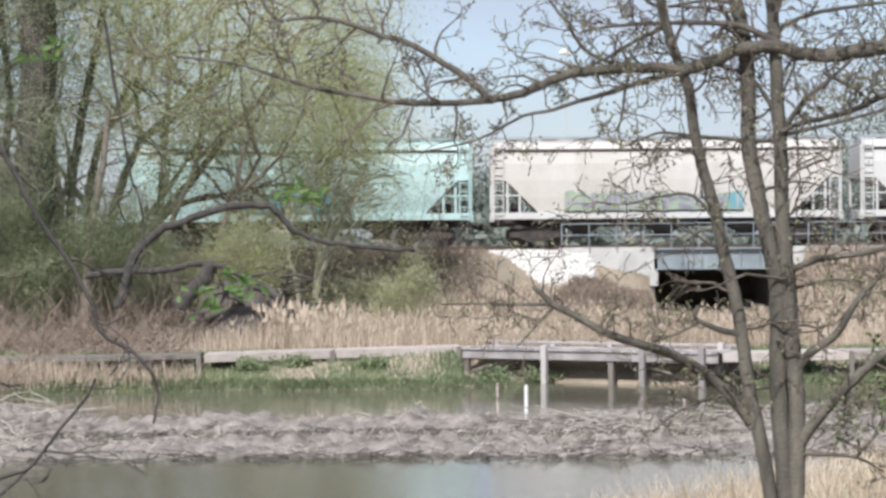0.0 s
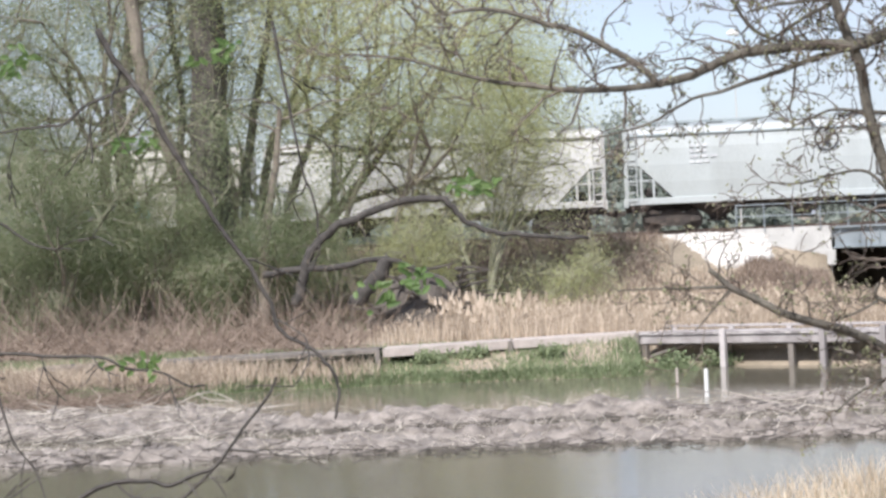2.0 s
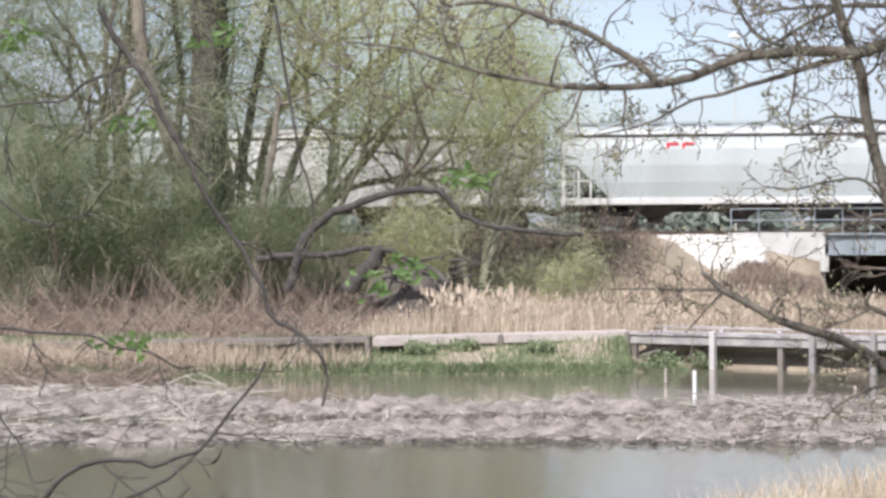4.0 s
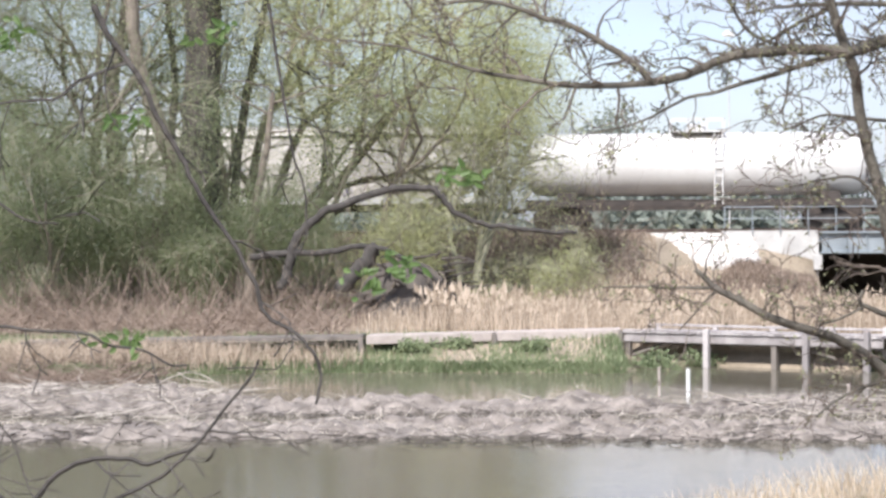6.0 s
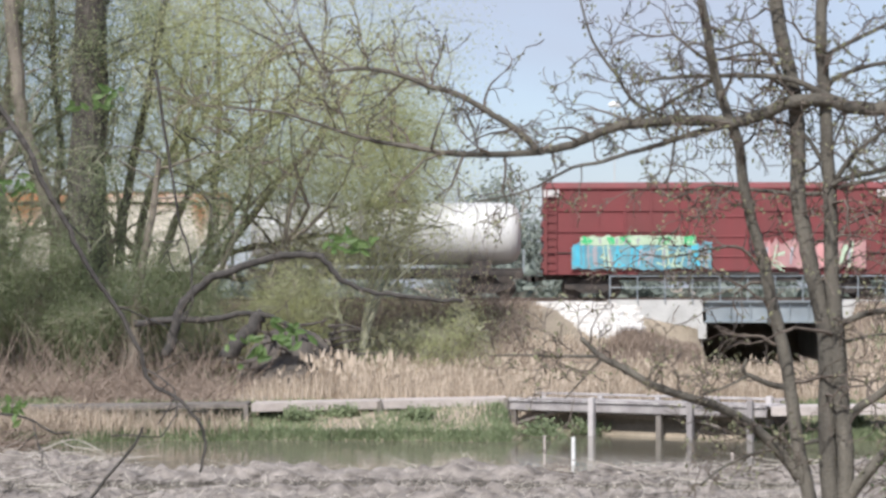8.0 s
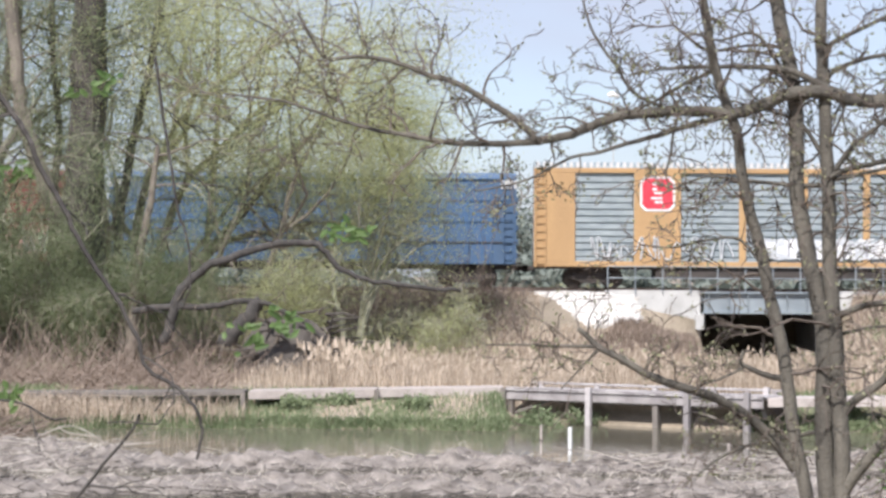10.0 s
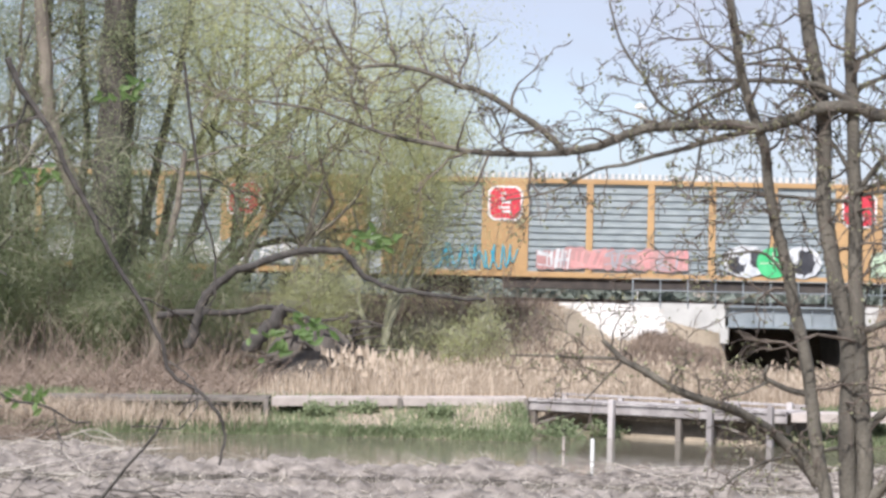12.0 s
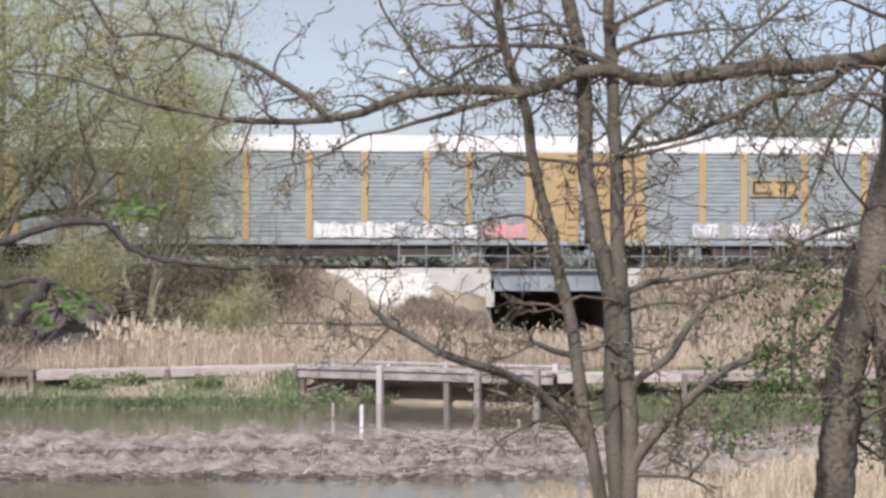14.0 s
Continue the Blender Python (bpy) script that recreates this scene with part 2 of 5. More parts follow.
def ground_height(x, y):
    x, y = np.asarray(x, float), np.asarray(y, float)
    h = -1.0 + 0 * x
    # the near bank, on which the trees stand, and the rise under the camera
    d = np.interp(x, [-3, -0.4, 1.5, 4, 6.5, 9, 14], [19, 25.5, 29.5, 33, 36.5, 39.5, 43]) + 0.5 * rough_np(x, y, 0.9, 7) - y
    near = np.clip(d * 0.12, -1.0, 0.5 + 0.06 * rough_np(x, y, 1.7))
    rise = 2.4 * (1 - step(y, 1.0, 15.0)) - 1.0 * step(y, 15, 24)
    h = np.maximum(h, np.maximum(near, rise))
    # the far shore with a bay under the platform, the reed flat and the railway bank
    bay = (0.45 * step(x, 0.3, 1.2) + 0.55 * step(x, 2.8, 4.0)) * (1 - step(x, 6.0, 8.0))
    flat = 1 - 0.85 * step(x, 0.2, 0.8) * (1 - step(x, 6.0, 8.0)) * (1 - step(y, 61.5, 63.5))
    shore = 58.7 + 0.35 * rough_np(x, y * 0, 0.5, 2) + 0.2 * rough_np(x, y * 0, 1.9, 4) + 1.8 * bay - 1.5 * step(-x, 9, 14)
    far = -1.0 + 1.25 * step(y, shore - 0.9, shore + 0.35) + 0.5 * flat * step(y, shore + 0.4, shore + 4)
    far = far + 0.08 * rough_np(x, y, 0.8, 3) * step(y, shore, shore + 2)
    near_edge = 62.5 - 0.577 * x
    under = step(x, 0.3, 0.7) * (1 - step(x, 6.6, 7.4))
    toe = -0.5 + 0.53 * (1 - step(x, 1.6, 2.8)) * step(y, 58.9, 59.8)
    slope = np.maximum(toe, -0.5 + 1.12 * np.clip((y - near_edge + 0.6) / 2.15, 0, 1))
    far = far + (slope - far) * under * (1 - step(y, near_edge + 1.75, near_edge + 3.2)) * step(y, 56, 57.5)
    bank = 2.45 * step(y, 86.0, 100.2) * (1 - step(y, 126, 138))
    xs = x * 99 / np.maximum(y, 40)
    # uncut bank past the last step blocks the far end, keeping the opening dark
    cut = step(xs, 8.95, 9.3) * (1 - step(xs, 15.0, 15.5)) * (1 - step(y, 109, 112))
    bank = bank - 1.9 * step(xs, 4.2, 9.0) * (1 - step(xs, 15.5, 16.0)) * step(y, 90, 97.5) * (1 - step(y, 98.6, 99.4))
    far = far + bank * (1 - cut * step(y, 83, 87)) - 0.35 * cut * step(y, 84, 90)
    return np.maximum(h, far)


def axis(parts):
    out = []
    for lo, hi, s in parts:
        out += list(np.arange(lo, hi, s))
    return np.array(sorted(set(np.round(out, 3))))


def sheet(name, xs, ys, height, material, kind="structure", label="", category=""):
    gx, gy = np.meshgrid(xs, ys)
    gz = height(gx, gy)
    v = np.stack([gx.ravel(), gy.ravel(), gz.ravel()], 1)
    nx, ny = len(xs), len(ys)
    i = (np.arange(ny - 1)[:, None] * nx + np.arange(nx - 1)[None]).ravel()
    f = np.stack([i, i + 1, i + nx + 1, i + nx], 1)
    me = bpy.data.meshes.new(name)
    me.from_pydata(v.tolist(), [], f.tolist())
    me.polygons.foreach_set("use_smooth", [True] * len(me.polygons))
    me.materials.append(material)
    return tagged(new(name, me), label, category, "", kind)


sheet("ground", axis([(-3000, -200, 400), (-200, -40, 20), (-40, 40, 0.5), (40, 200, 20), (200, 3001, 400)]),
      axis([(-300, -20, 40), (-20, 0, 4), (0, 56, 0.8), (56, 64, 0.25), (64, 122, 0.7), (122, 300, 25), (300, 4900, 400)]),
      ground_height, M_GROUND, label="marsh ground of dry grass and bare soil", category="ground")
sheet("water", np.array([-3000.0, -60, 60, 3000]), np.array([2.0, 30, 60, 63.5]), lambda x, y: 0 * x + WATER_Z, M_WATER,
      label="still murky green pond water", category="water")


def mud_height(x, y):
    wob = 0.5 * rough_np(x, y * 0, 0.55, 1) + 0.25 * rough_np(x, y * 0, 1.7, 5)
    left = step(-x, 5.5, 11)
    a = 40.4 + wob * 0.7 - 0.6 * left
    front = 0.2 * step(y, a, a + 1.1) * (1 - step(y, a + 2.6, a + 4.4))
    b = 45.6 + 0.8 * wob
    rear = 0.24 * step(y, b, b + 1.0) * (1 - step(y, b + 1.7 + 3.5 * left, b + 3.2 + 4 * left))
    lump = 0.12 * rough_np(x, y, 1.6, 2) + 0.07 * rough_np(x, y, 3.7, 6) + 0.05 * rough_np(x, y, 8.3, 8) + 0.035 * rough_np(x, y, 17.0, 11)
    clod = np.abs(rough_np(x, y, 6.1, 3)) * np.abs(rough_np(x, y, 4.3, 9)) * 0.2
    body = np.maximum(front, rear)
    return -0.13 + body + (lump + clod) * np.clip(body * 5, 0.1, 1.0)


sheet("mud_bank", np.arange(-26, 20, 0.09), np.arange(39, 54, 0.11), mud_height, M_MUD,
      label="bars of grey mud and rotten reed stubble", category="mud bank")


def bridge():
    """The railway bridge: abutments, girder, bearing blocks and rails on top."""
    wing = Shape().prism([(5.1, 2.0), (9.25, 1.4), (9.25, 3.42), (5.1, 3.42)], 99.0, 99.5)
    wing.box(9.0, 9.3, 99.5, 127, 0.2, 3.3)
    wall = part("abutment_wall", wing, M_CONCRETE)
    tagged(wall, "pale grey concrete wing wall of a railway bridge", "abutment", kind="structure")
    far = Shape().box(14.9, 15.4, 99.0, 127, 0.2, 3.3).box(15.4, 26.0, 99.0, 99.5, 2.6, 3.42)
    tagged(part("abutment_wall", far, M_CONCRETE), "pale grey concrete abutment wall beyond the bridge opening", "abutment", kind="structure")
    br = thing("rail_bridge", "grey steel girder railway bridge on concrete abutments", "bridge")
    part("girder", Shape().box(9.4, 15.0, 99.0, 99.06, 2.48, 3.3).box(9.3, 15.0, 98.86, 99.2, 2.42, 2.48).box(9.3, 15.0, 98.8, 99.2, 3.3, 3.38), M_STEEL, br)
    for k in range(7):
        part("stiffener", Shape().box(9.6 + k * 0.85, 9.64 + k * 0.85, 98.88, 99.0, 2.48, 3.3), M_STEEL, br)
    # deck, walls and far girder run unseen to the back, added to shade the opening
    part("deck", Shape().box(9.3, 15.0, 99.2, 127, 2.9, 3.3), M_STEEL, br)
    part("girder", Shape().box(9.4, 15.0, 127, 127.1, 2.0, 3.3), M_STEEL, br)
    part("bearing_block", Shape().box(9.02, 9.38, 98.7, 99.4, 1.7, 2.4, 0.03), M_CONCRETE, br, "pale concrete bearing block")
    part("bearing_block", Shape().box(14.9, 15.3, 98.7, 99.4, 1.7, 2.4, 0.03), M_CONCRETE, br, "pale concrete bearing block")
    rail = thing("bridge_railing", "thin grey pipe railing along the bridge walkway", "railing")
    for z in (3.95, 4.45):
        part("rail_bar", Shape().tube([(5.2, 98.9, z), (28, 98.9, z)], [0.025, 0.025], 6), M_STEEL, rail)
    for k in range(20):
        x = 5.2 + 1.2 * k
        part("rail_post", Shape().tube([(x, 98.9, 3.3), (x, 98.9, 4.47)], [0.03, 0.03], 6), M_STEEL, rail)


bridge()


def track():
    sec = [(99.6, 2.9), (100.9, 3.22), (105.9, 3.22), (107.4, 2.95)]
    bed = Shape()
    for xa, xb in ((-90, 9.3), (15.0, 90)):
        v = [(xa, y, z) for y, z in sec] + [(xb, y, z) for y, z in sec]
        bed.add(v, [(0, 1, 5, 4), (1, 2, 6, 5), (2, 3, 7, 6)])
    tagged(part("track_bed", bed, M_BALLAST), "brown crushed-stone ballast of the railway", "track bed", kind="structure")
    tr = thing("rail_track", "rusty steel railway track on dark sleepers", "rail track")
    for y in (TRACK_Y - 0.72, TRACK_Y + 0.72):
        part("rail", Shape().box(-90, 90, y - 0.035, y + 0.035, RAIL_Z - 0.16, RAIL_Z, 0.01), M_RAIL, tr)
    tie = Shape().box(-0.11, 0.11, TRACK_Y - 1.3, TRACK_Y + 1.3, 3.2, RAIL_Z - 0.15, 0.01).mesh("sleeper")
    tie.materials.append(M_POST)
    for k in range(150):
        ob = new("sleeper", tie)
        ob.location.x = -40 + 0.55 * k
        ob.parent = tr


track()


def riprap():
    """The pale stones on the slope beside the abutment."""
    sh = Shape()
    r = random.Random(5)
    for _ in range(1500):
        x, y = r.uniform(2.0, 6.6), r.uniform(92.6, 99.4)
        if x > 6.9 - (99.3 - y) * 0.32 or x < 2.2 + (99.3 - y) * 0.3:
            continue
        z = float(ground_height(x, y))
        s = r.uniform(0.1, 0.26)
        c = [(x + s * r.uniform(0.6, 1.1) * i, y + s * r.uniform(0.6, 1.1) * j, z - 0.08 + s * k * r.uniform(0.7, 1)) for k in (0, 1.2) for i, j in ((-1, -1), (1, -1), (1, 1), (-1, 1))]
        sh.add(c, [(3, 2, 1, 0), (4, 5, 6, 7), (0, 1, 5, 4), (1, 2, 6, 5), (2, 3, 7, 6), (3, 0, 4, 7)])
    tagged(part("riprap", sh, M_STONE), "pale broken stones heaped on the slope by the abutment", "stones", kind="stuff")


riprap()


def boardwalk():
    """The raised platform and the low walkway that leads to it."""
    bw = thing("boardwalk", "weathered grey wooden boardwalk along the pond", "boardwalk")
    # raised platform: deck planks, edge beams, posts, brace; it turns towards the pond
    at = pose(0.5, 62.2, 0.0, 0, 0, -30)
    long, wide, n = 7.6, 1.6, 50
    w = long / n
    plank = Shape().box(0, w - 0.014, -0.06, wide + 0.06, 0, 0.045, 0.006).mesh("plank")
    plank.materials.append(M_PLANK)
    for k in range(n):
        ob = new("plank", plank)
        ob.parent = bw
        ob.matrix_local = at @ pose(k * w, 0, 0.865 + 0.005 * math.sin(k * 2.3))
    # the far beam is made deeper to hide lit bank and keep the underside dark
    for y, z in ((0.0, 0.62), (wide - 0.05, 0.36)):
        part("edge_beam", moved(Shape().box(-0.05, long, y, y + 0.05, z, 0.86, 0.01), at), M_PLANK, bw)
    part("kerb_rail", moved(Shape().box(-0.05, long, wide - 0.1, wide, 0.98, 1.05, 0.01), at), M_PLANK, bw)
    part("kerb_rail", moved(Shape().box(-0.05, long, 0.02, 0.1, 0.912, 0.955, 0.01), at), M_PLANK, bw)
    for k in range(5):
        part("rail_block", moved(Shape().box(0.2 + 1.75 * k, 0.34 + 1.75 * k, wide - 0.1, wide, 0.91, 0.98), at), M_PLANK, bw)
    for x, y, top in ((0.1, 0.12, 0.86), (1.75, 1.4, 0.86), (2.6, -0.1, 1.02), (4.5, 0.12, 0.86), (5.5, -0.1, 0.98), (7.2, -0.1, 1.05), (0.1, 1.4, 0.86), (4.3, 1.4, 0.86), (7.1, 1.4, 1.1)):
        part("post", moved(Shape().box(x - 0.075, x + 0.075, y - 0.075, y + 0.075, -0.9, top, 0.015), at), M_POST if top < 0.9 else M_PLANK, bw)
    part("brace", moved(Shape().tube([(0.1, 0.2, 0.2), (1.5, 0.2, 0.66)], [0.06, 0.06], 4), at), M_POST, bw)
    part("brace", moved(Shape().tube([(5.0, 0.2, 0.62), (6.2, 0.2, 0.3)], [0.05, 0.05], 4), at), M_POST, bw)
    part("beam", moved(Shape().box(0, long, 0.5, 0.6, 0.55, 0.8, 0.01), at), M_POST, bw)
    # low walkway on both sides
    def low(xa, xb, ya, yb, za, zb, face=0.18, material=M_PLANK_PALE, label="sun-bleached edge beam and deck"):
        m = max(1, round((xb - xa) / 3.6))
        for k in range(m):
            u, v = k / m, (k + 1) / m
            p = (xa + (xb - xa) * u, ya + (yb - ya) * u, za + (zb - za) * u)
            q = (xa + (xb - xa) * v - 0.04, ya + (yb - ya) * v, za + (zb - za) * v)
            sh = Shape()
            for a, b, c, d in ((0.0, 0.05, -face, 0.0), (0.0, 1.3, 0.0, 0.04), (1.25, 1.3, -face, 0.0)):
                sh.add([(p[0], p[1] + a, p[2] + c), (q[0], q[1] + a, q[2] + c), (q[0], q[1] + b, q[2] + c), (p[0], p[1] + b, p[2] + c),
                        (p[0], p[1] + a, p[2] + d), (q[0], q[1] + a, q[2] + d), (q[0], q[1] + b, q[2] + d), (p[0], p[1] + b, p[2] + d)],
                       [(3, 2, 1, 0), (4, 5, 6, 7), (0, 1, 5, 4), (1, 2, 6, 5), (2, 3, 7, 6), (3, 0, 4, 7)])
            part("walkway_section", sh, material, bw, label)
            part("post", Shape().box(q[0] - 0.06, q[0] + 0.06, q[1] - 0.1, q[1] - 0.01, -0.2, q[2] + 0.03), M_POST, bw)
    # the left run borrows the dark post colour to draw its fascia's shadow
    low(-15.5, -6.5, 58.9, 60.3, 0.78, 0.84, 0.07, M_POST, "thin deck edge among dry grass, coloured dark as shadow")
    low(-6.4, 0.45, 60.3, 62.2, 0.84, 0.9)
    low(7.2, 21.0, 58.3, 60.5, 0.85, 0.9)


boardwalk()


def white_stakes():
    for i, ((x, y), h) in enumerate((((1.83, 50.4), 1.0), ((1.2, 50.9), 0.85), ((5.05, 47.5), 0.55))):
        st = thing("stake", "white plastic stake standing in the pond" if i == 0 else "greyish wooden stake standing in the pond", "stake", "stakes in the pond")
        z = 4 - math.tan(radians(3.83)) * 50.4
        part("pole", Shape().tube([(x, y, -0.8), (x, y, z if i < 2 else 0.5)], [0.045 if i == 0 else 0.03] * 2, 8), M_WHITE if i == 0 else M_PLANK_PALE, st)
        part("cap", Shape().tube([(x, y, (z if i < 2 else 0.5)), (x, y, (z if i < 2 else 0.5) + 0.025)], [0.04, 0.025], 8), M_WHITE if i == 0 else M_PLANK_PALE, st)


white_stakes()


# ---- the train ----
# underframe grime; the same dark also paints shadow lines and unlit insides
P_UNDER = mat("grime_and_shadow_dark", (0.03, 0.026, 0.024), (0.085, 0.07, 0.06), 2, 0.85)
P_WHEEL = mat("wheel_steel", (0.05, 0.042, 0.038), (0.12, 0.1, 0.085), 3, 0.6, 0.5)
P_GALV = mat("galvanised_sheet", (0.24, 0.28, 0.29), (0.4, 0.44, 0.45), 1.5, 0.6, 0.2, 0.1, 20, streak=3.0)
P_ORANGE = paint("rack_orange", (0.47, 0.295, 0.135), (0.28, 0.17, 0.09), 0.55, 0.3)
P_YELLOW = paint("rack_yellow", (0.46, 0.33, 0.165), (0.28, 0.2, 0.1), 0.55, 0.3)
P_ROOF = mat("roof_white", (0.52, 0.51, 0.49), (0.72, 0.71, 0.69), 1, 0.6)
P_RED = mat("emblem_red", (0.55, 0.03, 0.05), (0.68, 0.06, 0.09), 3, 0.5, bump=0)
P_SILL = paint("sill_red", (0.33, 0.07, 0.08), (0.1, 0.05, 0.05), 0.6, 0.4)
P_EMBLEM = mat("emblem_white", (0.7, 0.68, 0.66), (0.84, 0.83, 0.81), 3, 0.5, bump=0)
P_BLACKP = mat("spray_black", (0.02, 0.02, 0.025), (0.06, 0.06, 0.07), 2, 0.6, bump=0)
P_PALEP = mat("spray_white", (0.42, 0.43, 0.44), (0.74, 0.75, 0.75), 2, 0.6, bump=0)
P_CYAN = mat("spray_cyan", (0.05, 0.35, 0.5), (0.12, 0.55, 0.68), 2, 0.6, bump=0)
P_GREENP = mat("spray_green", (0.04, 0.4, 0.14), (0.1, 0.55, 0.22), 2, 0.6, bump=0)
P_PINKP = mat("spray_pink", (0.55, 0.24, 0.24), (0.7, 0.36, 0.34), 2, 0.6, bump=0)
P_PURPLE = mat("spray_purple", (0.2, 0.18, 0.24), (0.32, 0.29, 0.37), 2, 0.6, bump=0)
P_LIME = mat("spray_pale_green", (0.4, 0.52, 0.36), (0.55, 0.66, 0.48), 2, 0.6, bump=0)


WHEELS = []


def bogie(car, x):
    """One two-axle truck: side frames, bolster, springs, four wheels on two axles."""
    for s in (-1, 1):
        y = 0.98 * s
        fr = Shape().prism([(x - 1.25, 0.42), (x - 0.75, 0.34), (x - 0.42, 0.2), (x + 0.42, 0.2), (x + 0.75, 0.34), (x + 1.25, 0.42), (x + 1.25, 0.62),
                            (x + 0.7, 0.66), (x + 0.45, 0.86), (x - 0.45, 0.86), (x - 0.7, 0.66), (x - 1.25, 0.62)], y - 0.08, y + 0.08)
        f = part("side_frame", fr, P_UNDER, car)
        part("spring_nest", Shape().disc(x - 0.18, y - 0.12, y + 0.12, 0.45, 0.13, 10).disc(x + 0.18, y - 0.12, y + 0.12, 0.45, 0.13, 10), P_WHEEL, f)
    part("bolster", Shape().box(x - 0.2, x + 0.2, -1.0, 1.0, 0.5, 0.95, 0.03), P_UNDER, car)
    for dx in (-0.88, 0.88):
        ax = part("wheelset", Shape().disc(0, -0.8, -0.68, 0, 0.45, 20).disc(0, 0.68, 0.8, 0, 0.45, 20).disc(0, -1.12, 1.12, 0, 0.09, 8)
                  .disc(0, -0.68, -0.64, 0, 0.49, 20).disc(0, 0.64, 0.68, 0, 0.49, 20), P_WHEEL, car)
        WHEELS.append((ax, x + dx))


def ladder(parent, x, y, z0, z1, material, w=0.42):
    sh = Shape()
    for s in (-w / 2, w / 2):
        sh.box(x + s - 0.025, x + s + 0.025, y - 0.03, y + 0.03, z0, z1)
    k = z0 + 0.2
    while k < z1:
        sh.box(x - w / 2, x + w / 2, y - 0.02, y + 0.02, k, k + 0.035)
        k += 0.36
    return part("ladder", sh, material, parent)


def coupler(car, x, s):
    part("coupler", Shape().box(min(x, x + s * 0.55), max(x, x + s * 0.55), -0.09, 0.09, 0.75, 0.98, 0.03).box(min(x + s * 0.35, x + s * 0.6), max(x + s * 0.35, x + s * 0.6), -0.16, 0.16, 0.7, 1.02, 0.04), P_UNDER, car)


def hopper_car(length, body, label, sill=None, top=4.85, bays=3, group="hopper cars", chord=None, bow=0.12, round_end=False):
    """A covered hopper car."""
    car = thing("hopper_car", label, "freight car", group)
    h = length / 2 - 0.42
    sill = sill or body
    z1 = top - 0.25
    lv = [(1.5, -h + 2.15, h - 2.15, 1.44), (2.2, -h + 1.45, h - 1.45, 1.44 + bow * 0.7), (2.95, -h + 0.7, h - 0.7, 1.44 + bow),
          (3.0, -h + 0.12, h - 0.12, 1.44 + bow), (3.7, -h + 0.12, h - 0.12, 1.44 + bow * 0.8), (z1 - 0.3, -h + 0.12, h - 0.12, 1.44),
          (z1, -h + 0.12, h - 0.12, 1.3), (top - 0.05, -h + 0.12, h - 0.12, 0.55)]
    b = part("body", Shape().loft([(z, xa, xb, -w, w) for z, xa, xb, w in lv]), body, car)
    # a dark chord colour paints in the shadow line below the roof
    part("top_chord", Shape().box(-h + 0.1, h - 0.1, -1.53, -1.43, z1 - 0.34, z1 - 0.24, 0.02).box(-h + 0.1, h - 0.1, 1.43, 1.53, z1 - 0.34, z1 - 0.24, 0.02), chord or body, car)
    part("side_sill", Shape().box(-h, h, -1.53, -1.4, 1.2, 1.5, 0.02).box(-h, h, 1.4, 1.53, 1.2, 1.5, 0.02), sill, car)
    part("end_sill", Shape().box(-h - 0.05, -h + 0.15, -1.5, 1.5, 1.1, 1.5, 0.02), sill, car)
    part("end_sill", Shape().box(h - 0.15, h + 0.05, -1.5, 1.5, 1.1, 1.5, 0.02), sill, car)
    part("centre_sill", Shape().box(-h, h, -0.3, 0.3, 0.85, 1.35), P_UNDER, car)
    part("running_board", Shape().box(-h, h, -0.35, 0.35, top + 0.02, top + 0.07).box(-h, h, -0.85, -0.8, top - 0.02, top + 0.08), P_GALV, car)
    for k in range(10):
        x = -h + 1.2 + k * (2 * h - 2.4) / 9
        part("hatch", Shape().box(x - 0.35, x + 0.35, -0.75, 0.75, top - 0.12, top + 0.04, 0.03), body, car)
    for s in (-1, 1):
        x = s * h
        for y in (-1.45, 1.45):
            fr = Shape()
            for dx in (0.06, 0.75, 1.3):
                xx = x - s * dx
                fr.box(xx - 0.05, xx + 0.05, y - 0.05, y + 0.05, 1.5, 3.0 if dx < 0.9 else 2.35)
            fr.box(min(x - s * 1.3, x), max(x - s * 1.3, x), y - 0.045, y + 0.02, 2.25, 2.32)
            part("end_frame", fr, sill, car)
        part("end_sheet", Shape().box(x - 0.12 if s > 0 else x, x if s > 0 else x + 0.12, -1.5, 1.5, 3.0, z1 - 0.1), body, car)
        ladder(car, x - s * 0.35, -1.6, 1.2, top - 0.1, sill)
        ladder(car, x - s * 0.35, 1.6, 1.2, top - 0.1, sill)
        part("slope_sheet", Shape().add([(x - s * 0.75, -1.4, 2.98), (x - s * 0.75, 1.4, 2.98), (x - s * 2.2, 1.4, 1.5), (x - s * 2.2, -1.4, 1.5),
                                         (x - s * 0.8, -1.4, 3.0), (x - s * 0.8, 1.4, 3.0), (x - s * 2.25, 1.4, 1.5), (x - s * 2.25, -1.4, 1.5)],
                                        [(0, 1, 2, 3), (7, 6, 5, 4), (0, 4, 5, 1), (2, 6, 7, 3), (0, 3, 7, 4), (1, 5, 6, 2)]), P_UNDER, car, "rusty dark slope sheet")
        part("brake_gear", Shape().box(x - s * 1.2 - 0.25, x - s * 1.2 + 0.25, -0.9, 0.9, 1.55, 1.95, 0.05), P_UNDER, car)
        coupler(car, x, s)
        bogie(car, x - s * 2.1)
    for k in range(bays):
        x = (k - (bays - 1) / 2) * (2 * h - 4.6) / bays
        w = (2 * h - 5.2) / bays / 2
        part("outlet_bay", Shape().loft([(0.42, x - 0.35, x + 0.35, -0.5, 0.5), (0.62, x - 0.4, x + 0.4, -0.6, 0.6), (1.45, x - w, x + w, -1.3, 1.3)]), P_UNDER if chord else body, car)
        part("outlet_gate", Shape().box(x - 0.5, x + 0.5, -0.75, 0.75, 0.34, 0.42), P_UNDER, car)
    return car


